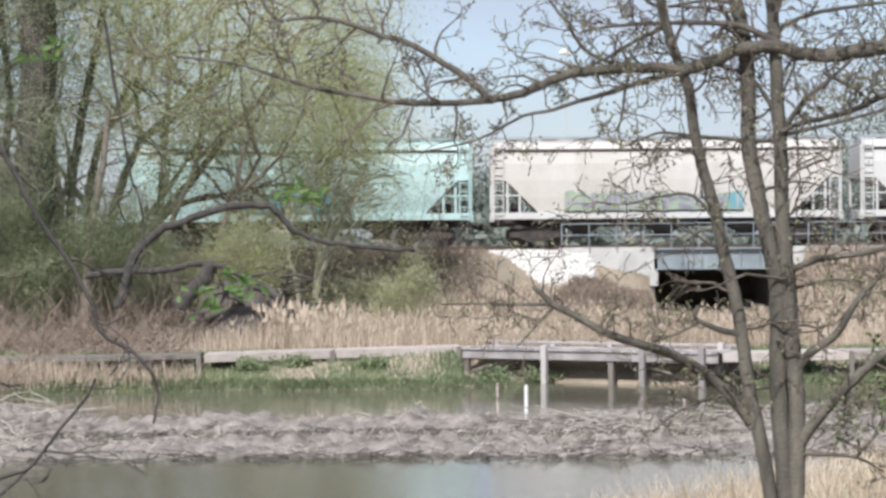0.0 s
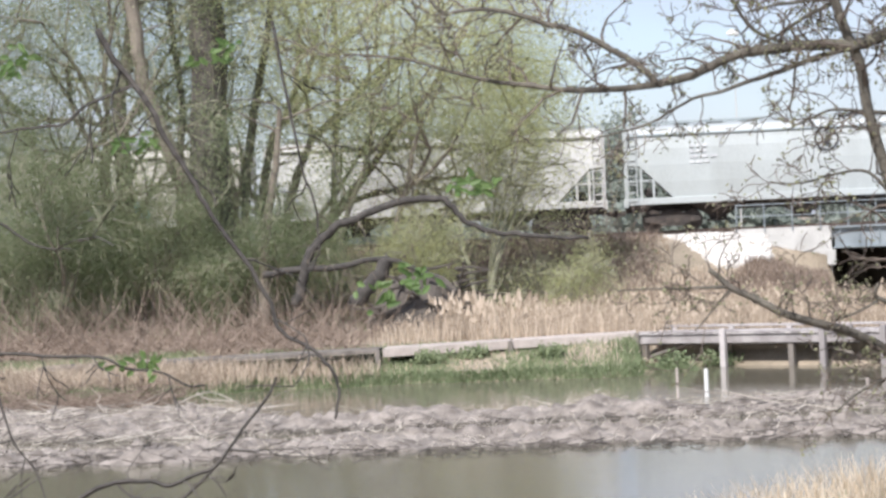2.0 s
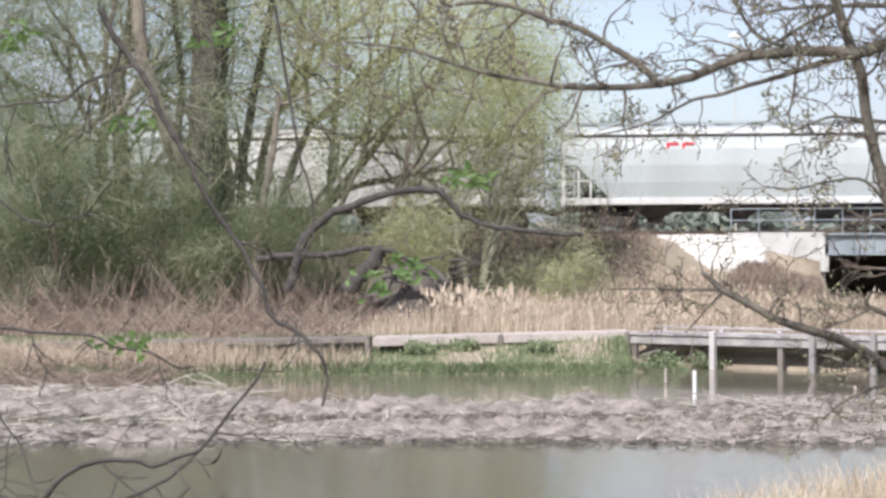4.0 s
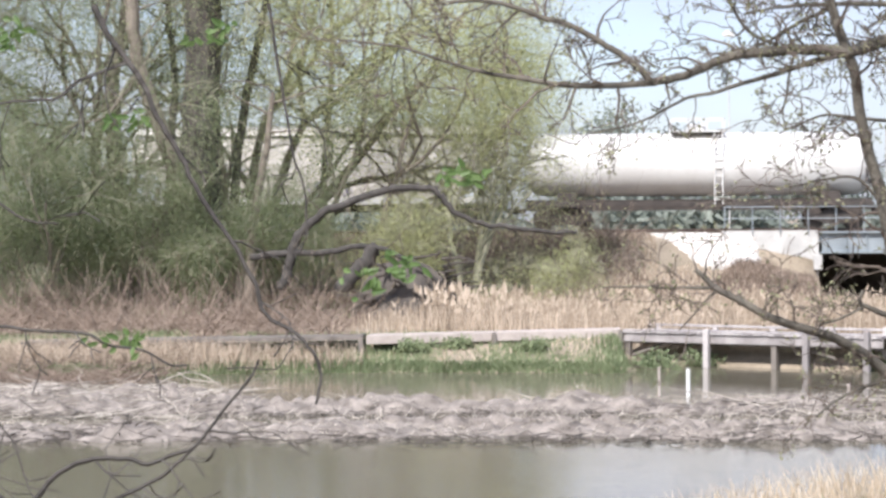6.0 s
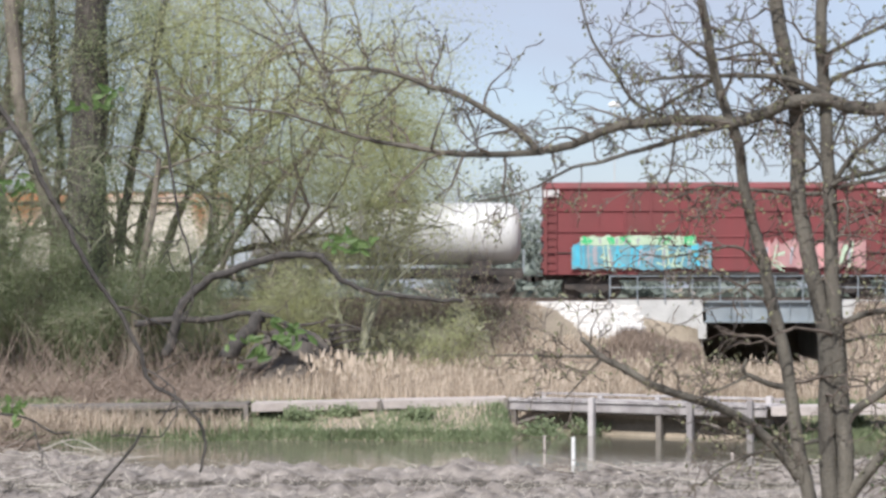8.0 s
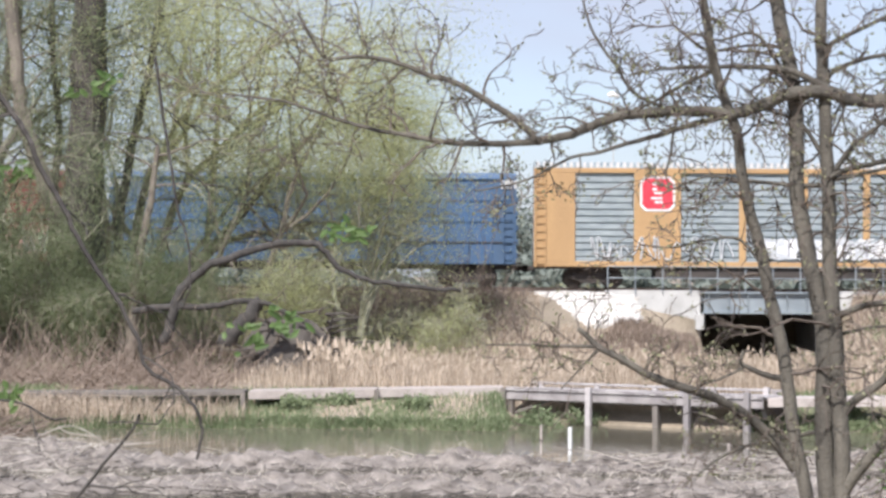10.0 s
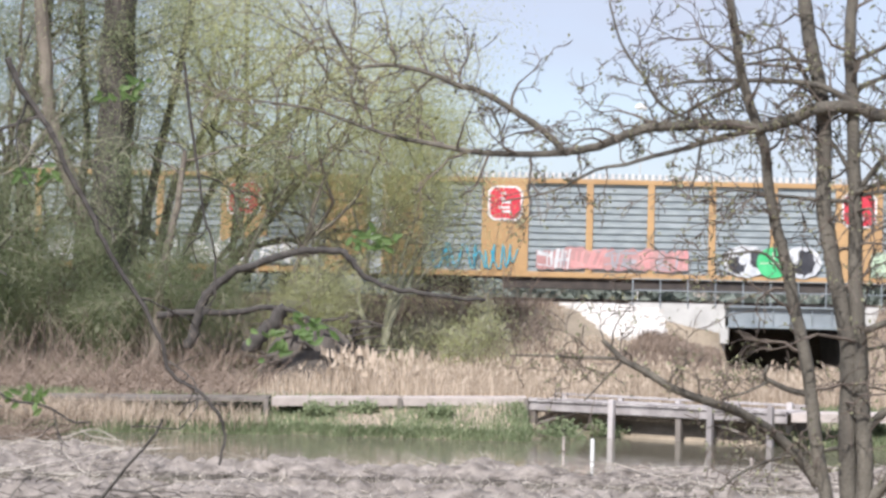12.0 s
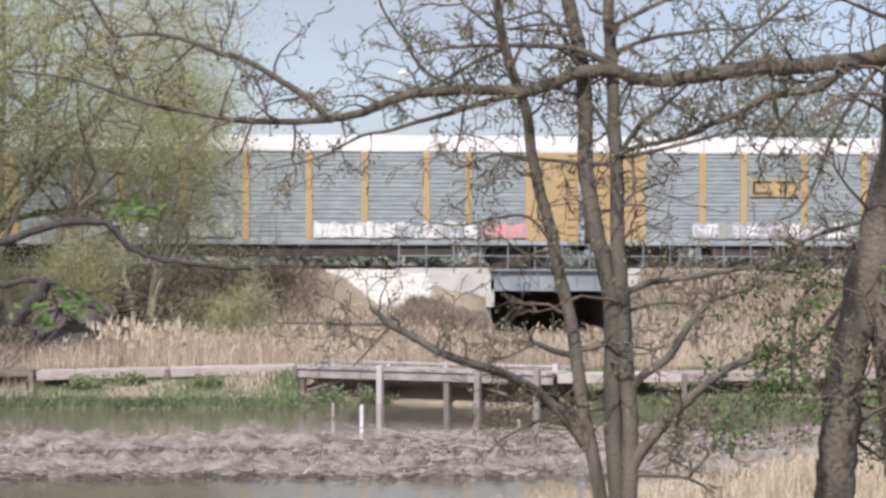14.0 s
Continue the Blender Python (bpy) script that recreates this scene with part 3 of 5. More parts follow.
def tank_car(length, shell, label, radius=1.42, walk_y=True, low=None):
    """A tank car: shell with domed ends, saddle, walkway, dome, ladders."""
    car = thing("tank_car", label, "freight car", "tank cars")
    h = length / 2 - 0.45
    zc = 4.35 - radius
    prof = [(-h + 0.1, 0.2), (-h + 0.14, 0.62), (-h + 0.3, 0.86), (-h + 0.6, 0.97), (-h + 1.0, 1.0)]
    prof = prof + [(0.0, 1.015)] + [(-x, r) for x, r in reversed(prof)]
    t = Shape().tube([(x, 0, zc) for x, r in prof], [r * radius for x, r in prof], 40)
    part("tank", t, shell, car, smooth=True)
    for k in range(4):
        x = -h + 2.2 + k * (2 * h - 4.4) / 3
        part("tank_band", Shape().tube([(x - 0.04, 0, zc), (x + 0.04, 0, zc)], [radius * 1.022] * 2, 40, False), shell, car)
    part("manway", Shape().tube([(0, 0, zc + radius * 0.9), (0, 0, zc + radius + 0.32)], [0.4, 0.4], 16).tube([(0, 0, zc + radius + 0.32), (0, 0, zc + radius + 0.42)], [0.45, 0.3], 16), shell, car)
    part("platform", Shape().box(-1.2, 1.2, -1.1, 1.1, zc + radius + 0.02, zc + radius + 0.08), shell, car)
    for y in (-1.1, 1.1):
        sh = Shape().box(-1.2, 1.2, y - 0.02, y + 0.02, zc + radius + 0.6, zc + radius + 0.65)
        for x in (-1.2, -0.4, 0.4, 1.2):
            sh.box(x - 0.02, x + 0.02, y - 0.02, y + 0.02, zc + radius + 0.05, zc + radius + 0.65)
        part("platform_rail", sh, shell, car)
    part("side_sill", Shape().box(-h, h, -1.4, -1.25, 1.0, 1.2, 0.02).box(-h, h, 1.25, 1.4, 1.0, 1.2, 0.02), low or P_UNDER, car)
    part("underframe", Shape().box(-h, h, -0.5, 0.5, 0.85, 1.35), P_UNDER, car)
    ladder(car, 0.9, -1.5, 1.1, zc + radius, shell, 0.36)
    for s in (-1, 1):
        part("saddle", Shape().prism([(s * (h - 1.9) - 0.5, 1.0), (s * (h - 1.9) + 0.5, 1.0), (s * (h - 1.9) + 0.4, 1.7), (s * (h - 1.9) - 0.4, 1.7)], -1.2, 1.2), P_UNDER, car)
        gr = Shape()
        for y in (-1.35, 1.35):
            gr.box(s * h - 0.04, s * h + 0.04, y - 0.04, y + 0.04, 1.1, 2.2)
        gr.box(s * h - 0.04, s * h + 0.04, -1.35, 1.35, 2.14, 2.2)
        part("end_rail", gr, P_GALV, car)
        coupler(car, s * h, s)
        bogie(car, s * (h - 1.7))
    return car


def box_car(length, side, label, top=4.75, posts=14):
    car = thing("box_car", label, "freight car", "box cars")
    h = length / 2 - 0.45
    part("body", Shape().loft([(1.05, -h, h, -1.45, 1.45), (top - 0.3, -h, h, -1.45, 1.45), (top - 0.05, -h, h, -1.3, 1.3), (top, -h, h, -0.4, 0.4)]), side, car)
    for y in (-1.5, 1.5):
        for k in range(posts):
            x = -h + 0.06 + k * (2 * h - 0.12) / (posts - 1)
            if abs(x) < 1.4:
                continue
            part("side_post", Shape().box(x - 0.06, x + 0.06, min(y, y * 0.96), max(y, y * 0.96), 1.15, top - 0.3, 0.01), side, car)
        d = part("door", Shape().box(-1.35, 1.35, y - 0.06, y + 0.06, 1.2, top - 0.45, 0.02), side, car)
        for z in (1.8, 2.7, 3.6):
            part("door_rib", Shape().box(-1.3, 1.3, y - 0.1, y + 0.1, z, z + 0.1, 0.02), side, d)
        for z in (2.0, 2.95, 3.9):
            part("side_seam", Shape().box(-h, h, y - 0.012, y + 0.012, z, z + 0.05), P_UNDER if z < 2.5 else side, car)
        part("door_track", Shape().box(-3.6, 3.6, y - 0.08, y + 0.08, 1.05, 1.15), P_UNDER, car)
        part("roof_rail", Shape().box(-h, h, y - 0.05, y + 0.05, top - 0.36, top - 0.26, 0.02), side, car)
    part("underframe", Shape().box(-h, h, -0.6, 0.6, 0.8, 1.05).box(-3.5, 3.5, -1.4, 1.4, 0.75, 1.05), P_UNDER, car)
    for s in (-1, 1):
        ladder(car, s * (h - 0.35), -1.56, 1.1, top - 0.3, side)
        part("end_platform", Shape().box(min(s * h, s * (h + 0.3)), max(s * h, s * (h + 0.3)), -0.7, 0.7, 1.05, 1.12), P_UNDER, car)
        coupler(car, s * h, s)
        bogie(car, s * (h - 2.2))
        part("corner_cap", Shape().box(min(s * h, s * (h - 0.7)), max(s * h, s * (h - 0.7)), -1.53, -1.46, top - 0.75, top - 0.38, 0.01), P_ROOF, car, "white-painted corner")
        for k in range(5):
            part("end_rib", Shape().box(min(s * h, s * (h + 0.08)), max(s * h, s * (h + 0.08)), -1.4, 1.4, 1.3 + 0.62 * k, 1.6 + 0.62 * k, 0.04), side, car)
    return car


def octagon(car, x, z, r):
    """A red eight-sided emblem with a white border and white marks that cannot be read."""
    def oct_ring(q):
        c = q * 0.3
        return [(x - q + c, z - q), (x + q - c, z - q), (x + q, z - q + c), (x + q, z + q - c), (x + q - c, z + q), (x - q + c, z + q), (x - q, z + q - c), (x - q, z - q + c)]
    b = part("emblem", Shape().prism(oct_ring(r), -1.615, -1.6), P_EMBLEM, car, "white-bordered red octagonal emblem")
    part("emblem_field", Shape().prism(oct_ring(r * 0.88), -1.62, -1.612), P_RED, b)
    sh = Shape()
    for k, (u, w, v) in enumerate(((-0.25, 0.3, 0.5), (-0.3, 0.25, 0.2), (-0.1, 0.45, -0.02), (-0.25, 0.5, -0.32), (-0.1, 0.4, -0.55))):
        sh.box(x + (u - w * 0.5) * r + 0.12 * r, x + (u + w) * r, -1.626, -1.618, z + v * r, z + v * r + 0.13 * r)
    part("emblem_marks", sh, P_EMBLEM, b)


def graffiti(car, x0, x1, z0, z1, fills, seed, y=-1.64, outline=None, count=None, ground=None):
    """Sprayed lettering that spells nothing: an uneven ground, then leaning strokes side by side in crooked blocks."""
    r = random.Random(seed)
    h = z1 - z0
    n = count or max(3, int((x1 - x0) / (0.8 * h)))
    w = (x1 - x0) / n
    m = 4 * n
    low = [(x0 + (x1 - x0) * i / m, z0 + r.uniform(-0.02, 0.1) * h) for i in range(m + 1)]
    high = [(x1 - (x1 - x0) * i / m, z1 - r.uniform(-0.08, 0.22) * h) for i in range(m + 1)]
    g = part("sprayed_ground", Shape().prism(low + high, y - 0.003, y + 0.003), ground or outline or P_PURPLE, car, "sprayed graffiti ground")
    for k in range(n):
        sh = Shape()
        cx = x0 + (k + 0.5) * w
        lean = r.uniform(-0.15, 0.25) * w
        for i in range(r.randint(5, 7)):
            t = w * r.uniform(0.07, 0.17)
            if r.random() < 0.5:        # upright stroke
                u = cx + r.uniform(-0.42, 0.42) * w
                a, b = z0 + r.uniform(0.02, 0.2) * h, z1 - r.uniform(0.0, 0.2) * h
                pts = [(u - lean, a), (u - lean + t, a + 0.03), (u + lean + t * 1.2, b), (u + lean, b - 0.05)]
            else:                       # cross stroke
                v = z0 + r.uniform(0.1, 0.8) * h
                d = r.uniform(-0.25, 0.25) * h
                pts = [(cx - w * 0.48, v), (cx + w * 0.48, v + d), (cx + w * 0.4, v + d + t * 0.8), (cx - w * 0.42, v + t)]
            sh.prism(pts, y - 0.008 - 0.001 * i, y)
        part("sprayed_letter", sh, fills[(k + r.randrange(2)) % len(fills)], g, "sprayed shape that spells nothing")
        if r.random() < 0.6:
            u, a = cx + r.uniform(-0.3, 0.3) * w, r.uniform(-0.3, 0.3) * h
            part("sprayed_shade", Shape().prism([(u, z0 + 0.15 * h), (u + 0.09, z0 + 0.15 * h), (u + 0.12 + a * 0.4, z1 - 0.25 * h), (u + a * 0.4, z1 - 0.25 * h)], y - 0.016, y), P_HAZE, g)


def loops(car, x0, x1, z0, z1, material, seed, y=-1.64, r=0.035):
    """One long curly sprayed line."""
    rr = random.Random(seed)
    knots = [(x0, (z0 + z1) / 2)]
    while knots[-1][0] < x1:
        knots.append((knots[-1][0] + rr.uniform(-0.12, 0.5), (z1 if len(knots) % 2 else z0) + rr.uniform(-0.4, 0.4) * (z1 - z0)))
    path = []
    for i in range(len(knots) - 1):
        a, b, c, d = knots[max(i - 1, 0)], knots[i], knots[i + 1], knots[min(i + 2, len(knots) - 1)]
        for k in range(4):
            t = k / 4
            path.append(tuple([0.5 * (2 * b[j] + (c[j] - a[j]) * t + (2 * a[j] - 5 * b[j] + 4 * c[j] - d[j]) * t * t + (3 * b[j] - a[j] - 3 * c[j] + d[j]) * t ** 3) for j in (0, 1)]))
    path = [(x, y, max(z0, min(z1, z))) for x, z in path]
    n = len(path)
    part("sprayed_line", Shape().tube(path, [r] * n, 4), material, car, "curly sprayed graffiti line")


def autorack(length, style, label):
    """An enclosed car carrier: posts, slatted side panels, end doors, roof with ribs, low deck."""
    car = thing("autorack_car", label, "freight car", "autorack cars")
    h = length / 2 - 0.35
    frame_m, top = (P_ORANGE, 5.55) if style == 0 else (P_YELLOW, 5.25)
    zb, zt = 1.15, top - (0.15 if style == 0 else 0.1)
    part("deck", Shape().box(-h, h, -1.45, 1.45, 0.85, 1.15, 0.02), P_UNDER, car)
    part("side_sill", Shape().box(-h, h, -1.58, -1.45, 0.95, 1.2, 0.02).box(-h, h, 1.45, 1.58, 0.95, 1.2, 0.02), frame_m if style == 0 else P_GALV, car)
    part("low_sill", Shape().box(-h + 5.5, h - 5.5, -1.4, 1.4, 0.42, 0.86, 0.04), P_UNDER, car)
    # dark filler box, added in place of the shaded inside behind the panels
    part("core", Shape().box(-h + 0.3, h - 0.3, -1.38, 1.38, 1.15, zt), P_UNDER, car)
    if style == 0:
        wide = [(-h, -h + 1.85), (-h + 4.5, -h + 6.6), (h - 6.6, h - 4.5), (h - 1.85, h)]
        gap0, gap1 = -h + 6.6, h - 6.6
        posts = [gap0 + (gap1 - gap0) * k / 5 for k in range(1, 5)]
    else:
        wide = [(-h, -h + 2.4), (h - 2.4, h)]
        posts = [-h + 5.0, -h + 6.9, -h + 9.7, -h + 12.5, h - 12.5 + 0.3, h - 9.7, h - 6.9, h - 5.0]
    for xa, xb in wide:
        for y in (-1.545, 1.545):
            part("side_plate", Shape().box(xa, xb, y - 0.045, y + 0.045, zb, zt, 0.02), frame_m, car)
    for x in posts:
        for y in (-1.535, 1.535):
            part("side_post", Shape().box(x - 0.15, x + 0.15, y - 0.055, y + 0.055, zb, zt, 0.02), frame_m, car)
    # slatted panels between the posts
    edges = sorted([e for w in wide for e in w] + posts)
    spans = []
    stops = [(a, b) for a, b in wide] + [(p - 0.15, p + 0.15) for p in posts]
    stops.sort()
    for (a0, a1), (b0, b1) in zip(stops, stops[1:]):
        if b0 - a1 > 0.4:
            spans.append((a1, b0))
    rows, fill = (14, 0.72) if style == 0 else (20, 0.86)
    dz = (zt - zb) / rows
    for xa, xb in spans:
        # one folded sheet a side: broad slats with narrow grooves between them
        for s in (-1, 1):
            v, f = [], []
            for k in range(rows):
                z = zb + k * dz
                for zz, yy in ((z, 1.5), (z + dz * fill, 1.5), (z + dz * fill + 0.01, 1.42), (z + dz - 0.01, 1.42)):
                    v += [(xa, yy * s, zz), (xb, yy * s, zz)]
            n = len(v) // 2
            f = [(2 * i, 2 * i + 1, 2 * i + 3, 2 * i + 2) if s < 0 else (2 * i + 1, 2 * i, 2 * i + 2, 2 * i + 3) for i in range(n - 1)]
            part("side_panel", Shape().add(v, f), P_GALV, car, "slatted galvanised side panel")
    if style == 0:
        part("roof", Shape().loft([(zt, -h, h, -1.52, 1.52), (zt + 0.12, -h, h, -1.5, 1.5), (zt + 0.3, -h, h, -0.8, 0.8)]), P_GALV, car)
        part("roof_rail", Shape().box(-h, h, -1.6, -1.5, zt - 0.22, zt, 0.02).box(-h, h, 1.5, 1.6, zt - 0.22, zt, 0.02), frame_m, car)
        n = int(2 * h / 0.3)
        ribs = Shape()
        for k in range(n):
            x = -h + 0.1 + k * 0.3
            ribs.box(x, x + 0.14, -1.56, 1.56, zt + 0.02, zt + 0.26)
        part("roof_ribs", ribs, P_ROOF, car, "pale corrugated roof edge")
    else:
        part("roof", Shape().loft([(zt, -h, h, -1.56, 1.56), (zt + 0.1, -h, h, -1.56, 1.56), (zt + 0.62, -h, h, -1.25, 1.25), (zt + 0.8, -h, h, -0.6, 0.6)]), P_ROOF, car, "white curved roof")
    for s in (-1, 1):
        part("end_door", Shape().box(min(s * h, s * (h - 0.12)), max(s * h, s * (h - 0.12)), -1.45, 1.45, 1.2, zt, 0.02), P_ROOF if style == 0 else frame_m, car, "folded end door")
        ladder(car, s * (h - 0.3), -1.66, 0.9, zt, frame_m)
        coupler(car, s * h - s * 0.1, s)
        bogie(car, s * (h - 2.7))
    return car


PX = 0.02545                        # metres along the train for one unit of the list below
W_WHITE = paint("hopper_white", (0.58, 0.575, 0.555), (0.35, 0.3, 0.26), 0.5, 0.22)
W_CREAM = paint("hopper_cream", (0.58, 0.548, 0.505), (0.35, 0.28, 0.22), 0.5, 0.25)
W_GREY = paint("hopper_grey", (0.43, 0.46, 0.455), (0.25, 0.24, 0.22), 0.5, 0.2)
W_AQUA = paint("hopper_aqua", (0.46, 0.62, 0.6), (0.36, 0.44, 0.42), 0.5, 0.2)
W_RUST = mat("rust_stained_cream", (0.42, 0.16, 0.06), (0.74, 0.67, 0.57), 0.8, 0.7, bump=0.2, fine=14, streak=0.12, spread=0.12)
# the rust runs down from the roof edge and thins out half-way
rt = W_RUST.node_tree
rramp = [k for k in rt.nodes if k.type == "VALTORGB"][0]
rz, rsum, rmap = rt.nodes.new("ShaderNodeSeparateXYZ"), rt.nodes.new("ShaderNodeMath"), rt.nodes.new("ShaderNodeMapRange")
rco = [k for k in rt.nodes if k.type == "TEX_COORD"][0]
rmap.inputs["From Min"].default_value, rmap.inputs["From Max"].default_value = 4.7, 2.6
rmap.inputs["To Min"].default_value, rmap.inputs["To Max"].default_value = -0.13, 0.26
rold = rramp.inputs["Fac"].links[0].from_socket
rt.links.new(rco.outputs["Object"], rz.inputs[0])
rt.links.new(rz.outputs["Z"], rmap.inputs["Value"])
rt.links.new(rold, rsum.inputs[0])
rt.links.new(rmap.outputs["Result"], rsum.inputs[1])
rt.links.new(rsum.outputs[0], rramp.inputs["Fac"])
W_TANK = paint("tank_white", (0.64, 0.63, 0.605), (0.4, 0.35, 0.3), 0.4, 0.2)
W_OXIDE = paint("box_oxide_red", (0.2, 0.04, 0.042), (0.1, 0.05, 0.04), 0.65, 0.45)
W_BLUE = paint("box_blue", (0.055, 0.12, 0.23), (0.08, 0.1, 0.12), 0.6, 0.4)


def red_letters_bar(car):
    """A red railway mark drawn as two plain open blocks."""
    for x in (-3.3, -2.6):
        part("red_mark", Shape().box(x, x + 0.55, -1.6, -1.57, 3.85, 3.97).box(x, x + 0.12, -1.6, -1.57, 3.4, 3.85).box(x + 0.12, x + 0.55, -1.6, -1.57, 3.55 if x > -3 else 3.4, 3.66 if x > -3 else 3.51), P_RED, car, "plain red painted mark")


def marks(car, x, z, n, w, material, seed, y=-1.6):
    """Small lettering that cannot be read, as bars."""
    r = random.Random(seed)
    sh = Shape()
    for row in range(n):
        q = x
        for _ in range(3):
            b = r.uniform(0.15, 0.4) * w
            sh.box(q, q + b, y, y + 0.03, z - row * 0.24, z - row * 0.24 + 0.13)
            q += b + 0.08
    part("stencil_marks", sh, material, car, "faint stencilled marks")


def round_piece(car, x):
    """A black and white sprayed piece with a green disc in its middle."""
    def blob(cx, cz, w, h, wob, n=22):
        return [(cx + w * math.cos(6.28318 * i / n) * (1 + wob * math.sin(5 * i)), cz + h * math.sin(6.28318 * i / n) * (1 + wob * math.cos(3 * i))) for i in range(n)]
    y = -1.64
    halo = part("sprayed_ground", Shape().prism(blob(x - 1.25, 1.85, 1.02, 0.72, 0.04), y - 0.004, y).prism(blob(x + 1.25, 1.85, 0.92, 0.72, 0.04), y - 0.0045, y), P_PALEP, car, "white sprayed halo")
    for cx, cz, w, h in ((-1.6, 1.75, 0.42, 0.45), (-0.75, 2.0, 0.3, 0.42), (1.35, 1.85, 0.55, 0.56)):
        part("sprayed_patch", Shape().prism(blob(x + cx, cz, w, h, 0.12), y - 0.008, y), P_BLACKP, halo, "black sprayed patch")
    for cx, cz, w, h in ((-1.35, 1.95, 0.2, 0.25), (1.0, 2.05, 0.14, 0.3), (-1.75, 2.15, 0.18, 0.14)):
        part("sprayed_patch", Shape().prism(blob(x + cx, cz, w, h, 0.15), y - 0.012, y), P_PALEP, halo, "white sprayed patch")
    disc = part("sprayed_disc", Shape().prism(blob(x, 1.82, 0.74, 0.7, 0), y - 0.012, y), P_GREENP, car, "green sprayed disc with pale marks")
    part("sprayed_mark", Shape().box(x - 0.6, x + 0.6, y - 0.016, y, 1.76, 1.82).box(x - 0.05, x + 0.05, y - 0.016, y, 2.0, 2.3), P_LIME, disc)


TRAIN = []


def build_train():
    cuts = [-622, 33, 688, 1328, 1986, 2644, 3306, 4008, 4657, 5135, 5663, 6315, 7073, 8164, 9251, 10360, 11450]
    cuts = [(c + 36) * PX for c in cuts]
    for k in range(len(cuts) - 1):
        n = cuts[k + 1] - cuts[k]
        if k == 0:
            c = hopper_car(n, W_AQUA, "pale aqua covered hopper car with faded graffiti", chord=P_UNDER, bow=0.2)
            graffiti(c, -3, 2.5, 1.6, 2.5, [P_CYAN, P_HAZE], 2, ground=P_TEAL)
        elif k == 1:
            c = hopper_car(n, W_CREAM, "white covered hopper car with purple and grey graffiti", W_WHITE, chord=P_UNDER)
            graffiti(c, -4.6, 3.4, 1.55, 2.45, [P_PURPLE, P_HAZE, P_PURPLE, P_TEAL], 3, ground=P_GREY_GREEN, count=11)
        elif k == 2:
            c = hopper_car(n, W_WHITE, "clean white covered hopper car", chord=P_UNDER)
        elif k == 3:
            c = hopper_car(n, W_GREY, "pale grey covered hopper car with a sprayed circle", chord=P_GALV)
            marks(c, -5.0, 3.7, 4, 1.0, P_PALEP, 4)
            ring = [(1.1 + 0.5 * math.cos(i * 0.35), -1.6, 3.8 + 0.5 * math.sin(i * 0.35)) for i in range(20)]
            part("sprayed_mark", Shape().prism([(0.95, 3.5), (1.3, 3.5), (1.15, 4.1)], -1.62, -1.59), P_BLACKP, c)
            part("sprayed_ring", Shape().tube(ring, [0.04] * 20, 4), P_BLACKP, c)
        elif k == 4:
            c = hopper_car(n, W_WHITE, "off-white covered hopper car", chord=P_UNDER)
        elif k == 5:
            c = hopper_car(n, W_GREY, "light grey covered hopper car with a red painted mark", W_WHITE, chord=P_UNDER, bow=0.2)
            red_letters_bar(c)
        elif k == 6:
            c = hopper_car(n, W_CREAM, "cream covered hopper car with small sprayed loops", W_WHITE, chord=P_UNDER)
            loops(c, -0.5, 1.5, 1.6, 2.2, P_PURPLE, 7)
            marks(c, -4.4, 3.0, 3, 1.2, P_HAZE, 9)
        elif k == 7:
            c = tank_car(n, W_TANK, "long white tank car with a dark underframe")
        elif k == 8:
            c = hopper_car(n, W_RUST, "cream hopper car streaked with orange rust", W_CREAM, bays=2, chord=P_UNDER, bow=0.0)
        elif k == 9:
            c = tank_car(n, W_TANK, "short white tank car with a dome and platform")
        elif k == 10:
            c = box_car(n, W_OXIDE, "oxide red box car with cyan and green graffiti", top=5.25)
            graffiti(c, -6.6, -0.3, 1.25, 2.5, [P_CYAN, P_HAZE, P_CYAN, P_LIME], 11, ground=P_TEAL, count=10)
            graffiti(c, -6.2, -1.0, 2.35, 2.8, [P_GREENP, P_LIME], 13, ground=P_LIME, y=-1.655, count=9)
            graffiti(c, 1.8, 6.6, 1.3, 2.6, [P_PINKP, P_HAZE, P_LIME, P_OLD], 12, ground=P_OLD, count=8)
        elif k == 11:
            c = box_car(n, W_BLUE, "dark blue high box car with dirty white ends", top=5.2, posts=18)
        elif k in (12, 13):
            c = autorack(n, 0, "orange and galvanised autorack car with red emblems and graffiti")
            h = n / 2 - 0.35
            octagon(c, -h + 5.55, 4.25, 0.78)
            octagon(c, h - 5.55, 4.25, 0.78)
            if k == 12:
                part("sill_panel", Shape().box(-h + 16.4, -h + 20.2, -1.46, -1.405, 0.42, 0.84, 0.01), P_SILL, c, "dull red sill panel")
                loops(c, -h + 2.6, -h + 9.0, 1.3, 2.3, P_PALEP, 21)
                graffiti(c, -h + 10, -h + 16.2, 1.3, 2.3, [P_PALEP, P_EMBLEM, P_BLACKP], 22, ground=P_PALEP)
                graffiti(c, h - 9.4, h - 2.1, 1.25, 2.45, [P_EMBLEM, P_PALEP], 23, ground=P_GALV, count=8)
            else:
                loops(c, -h + 2.0, -h + 6.2, 1.3, 2.4, P_CYAN, 25)
                graffiti(c, -h + 7, -h + 13.8, 1.3, 2.3, [P_PINKP, P_PALEP, P_HAZE], 26, ground=P_OLD, count=9)
                round_piece(c, h - 9.35)
                graffiti(c, h - 5.0, h - 1.6, 1.25, 2.4, [P_LIME, P_LIME], 28, ground=P_GREY_GREEN)
                graffiti(c, h - 1.9, h - 0.9, 1.25, 2.5, [P_CYAN, P_RED], 29, ground=P_UNDER, count=2)
        else:
            c = autorack(n, 1, "yellow and grey autorack car with a white roof and graffiti")
            h = n / 2 - 0.35
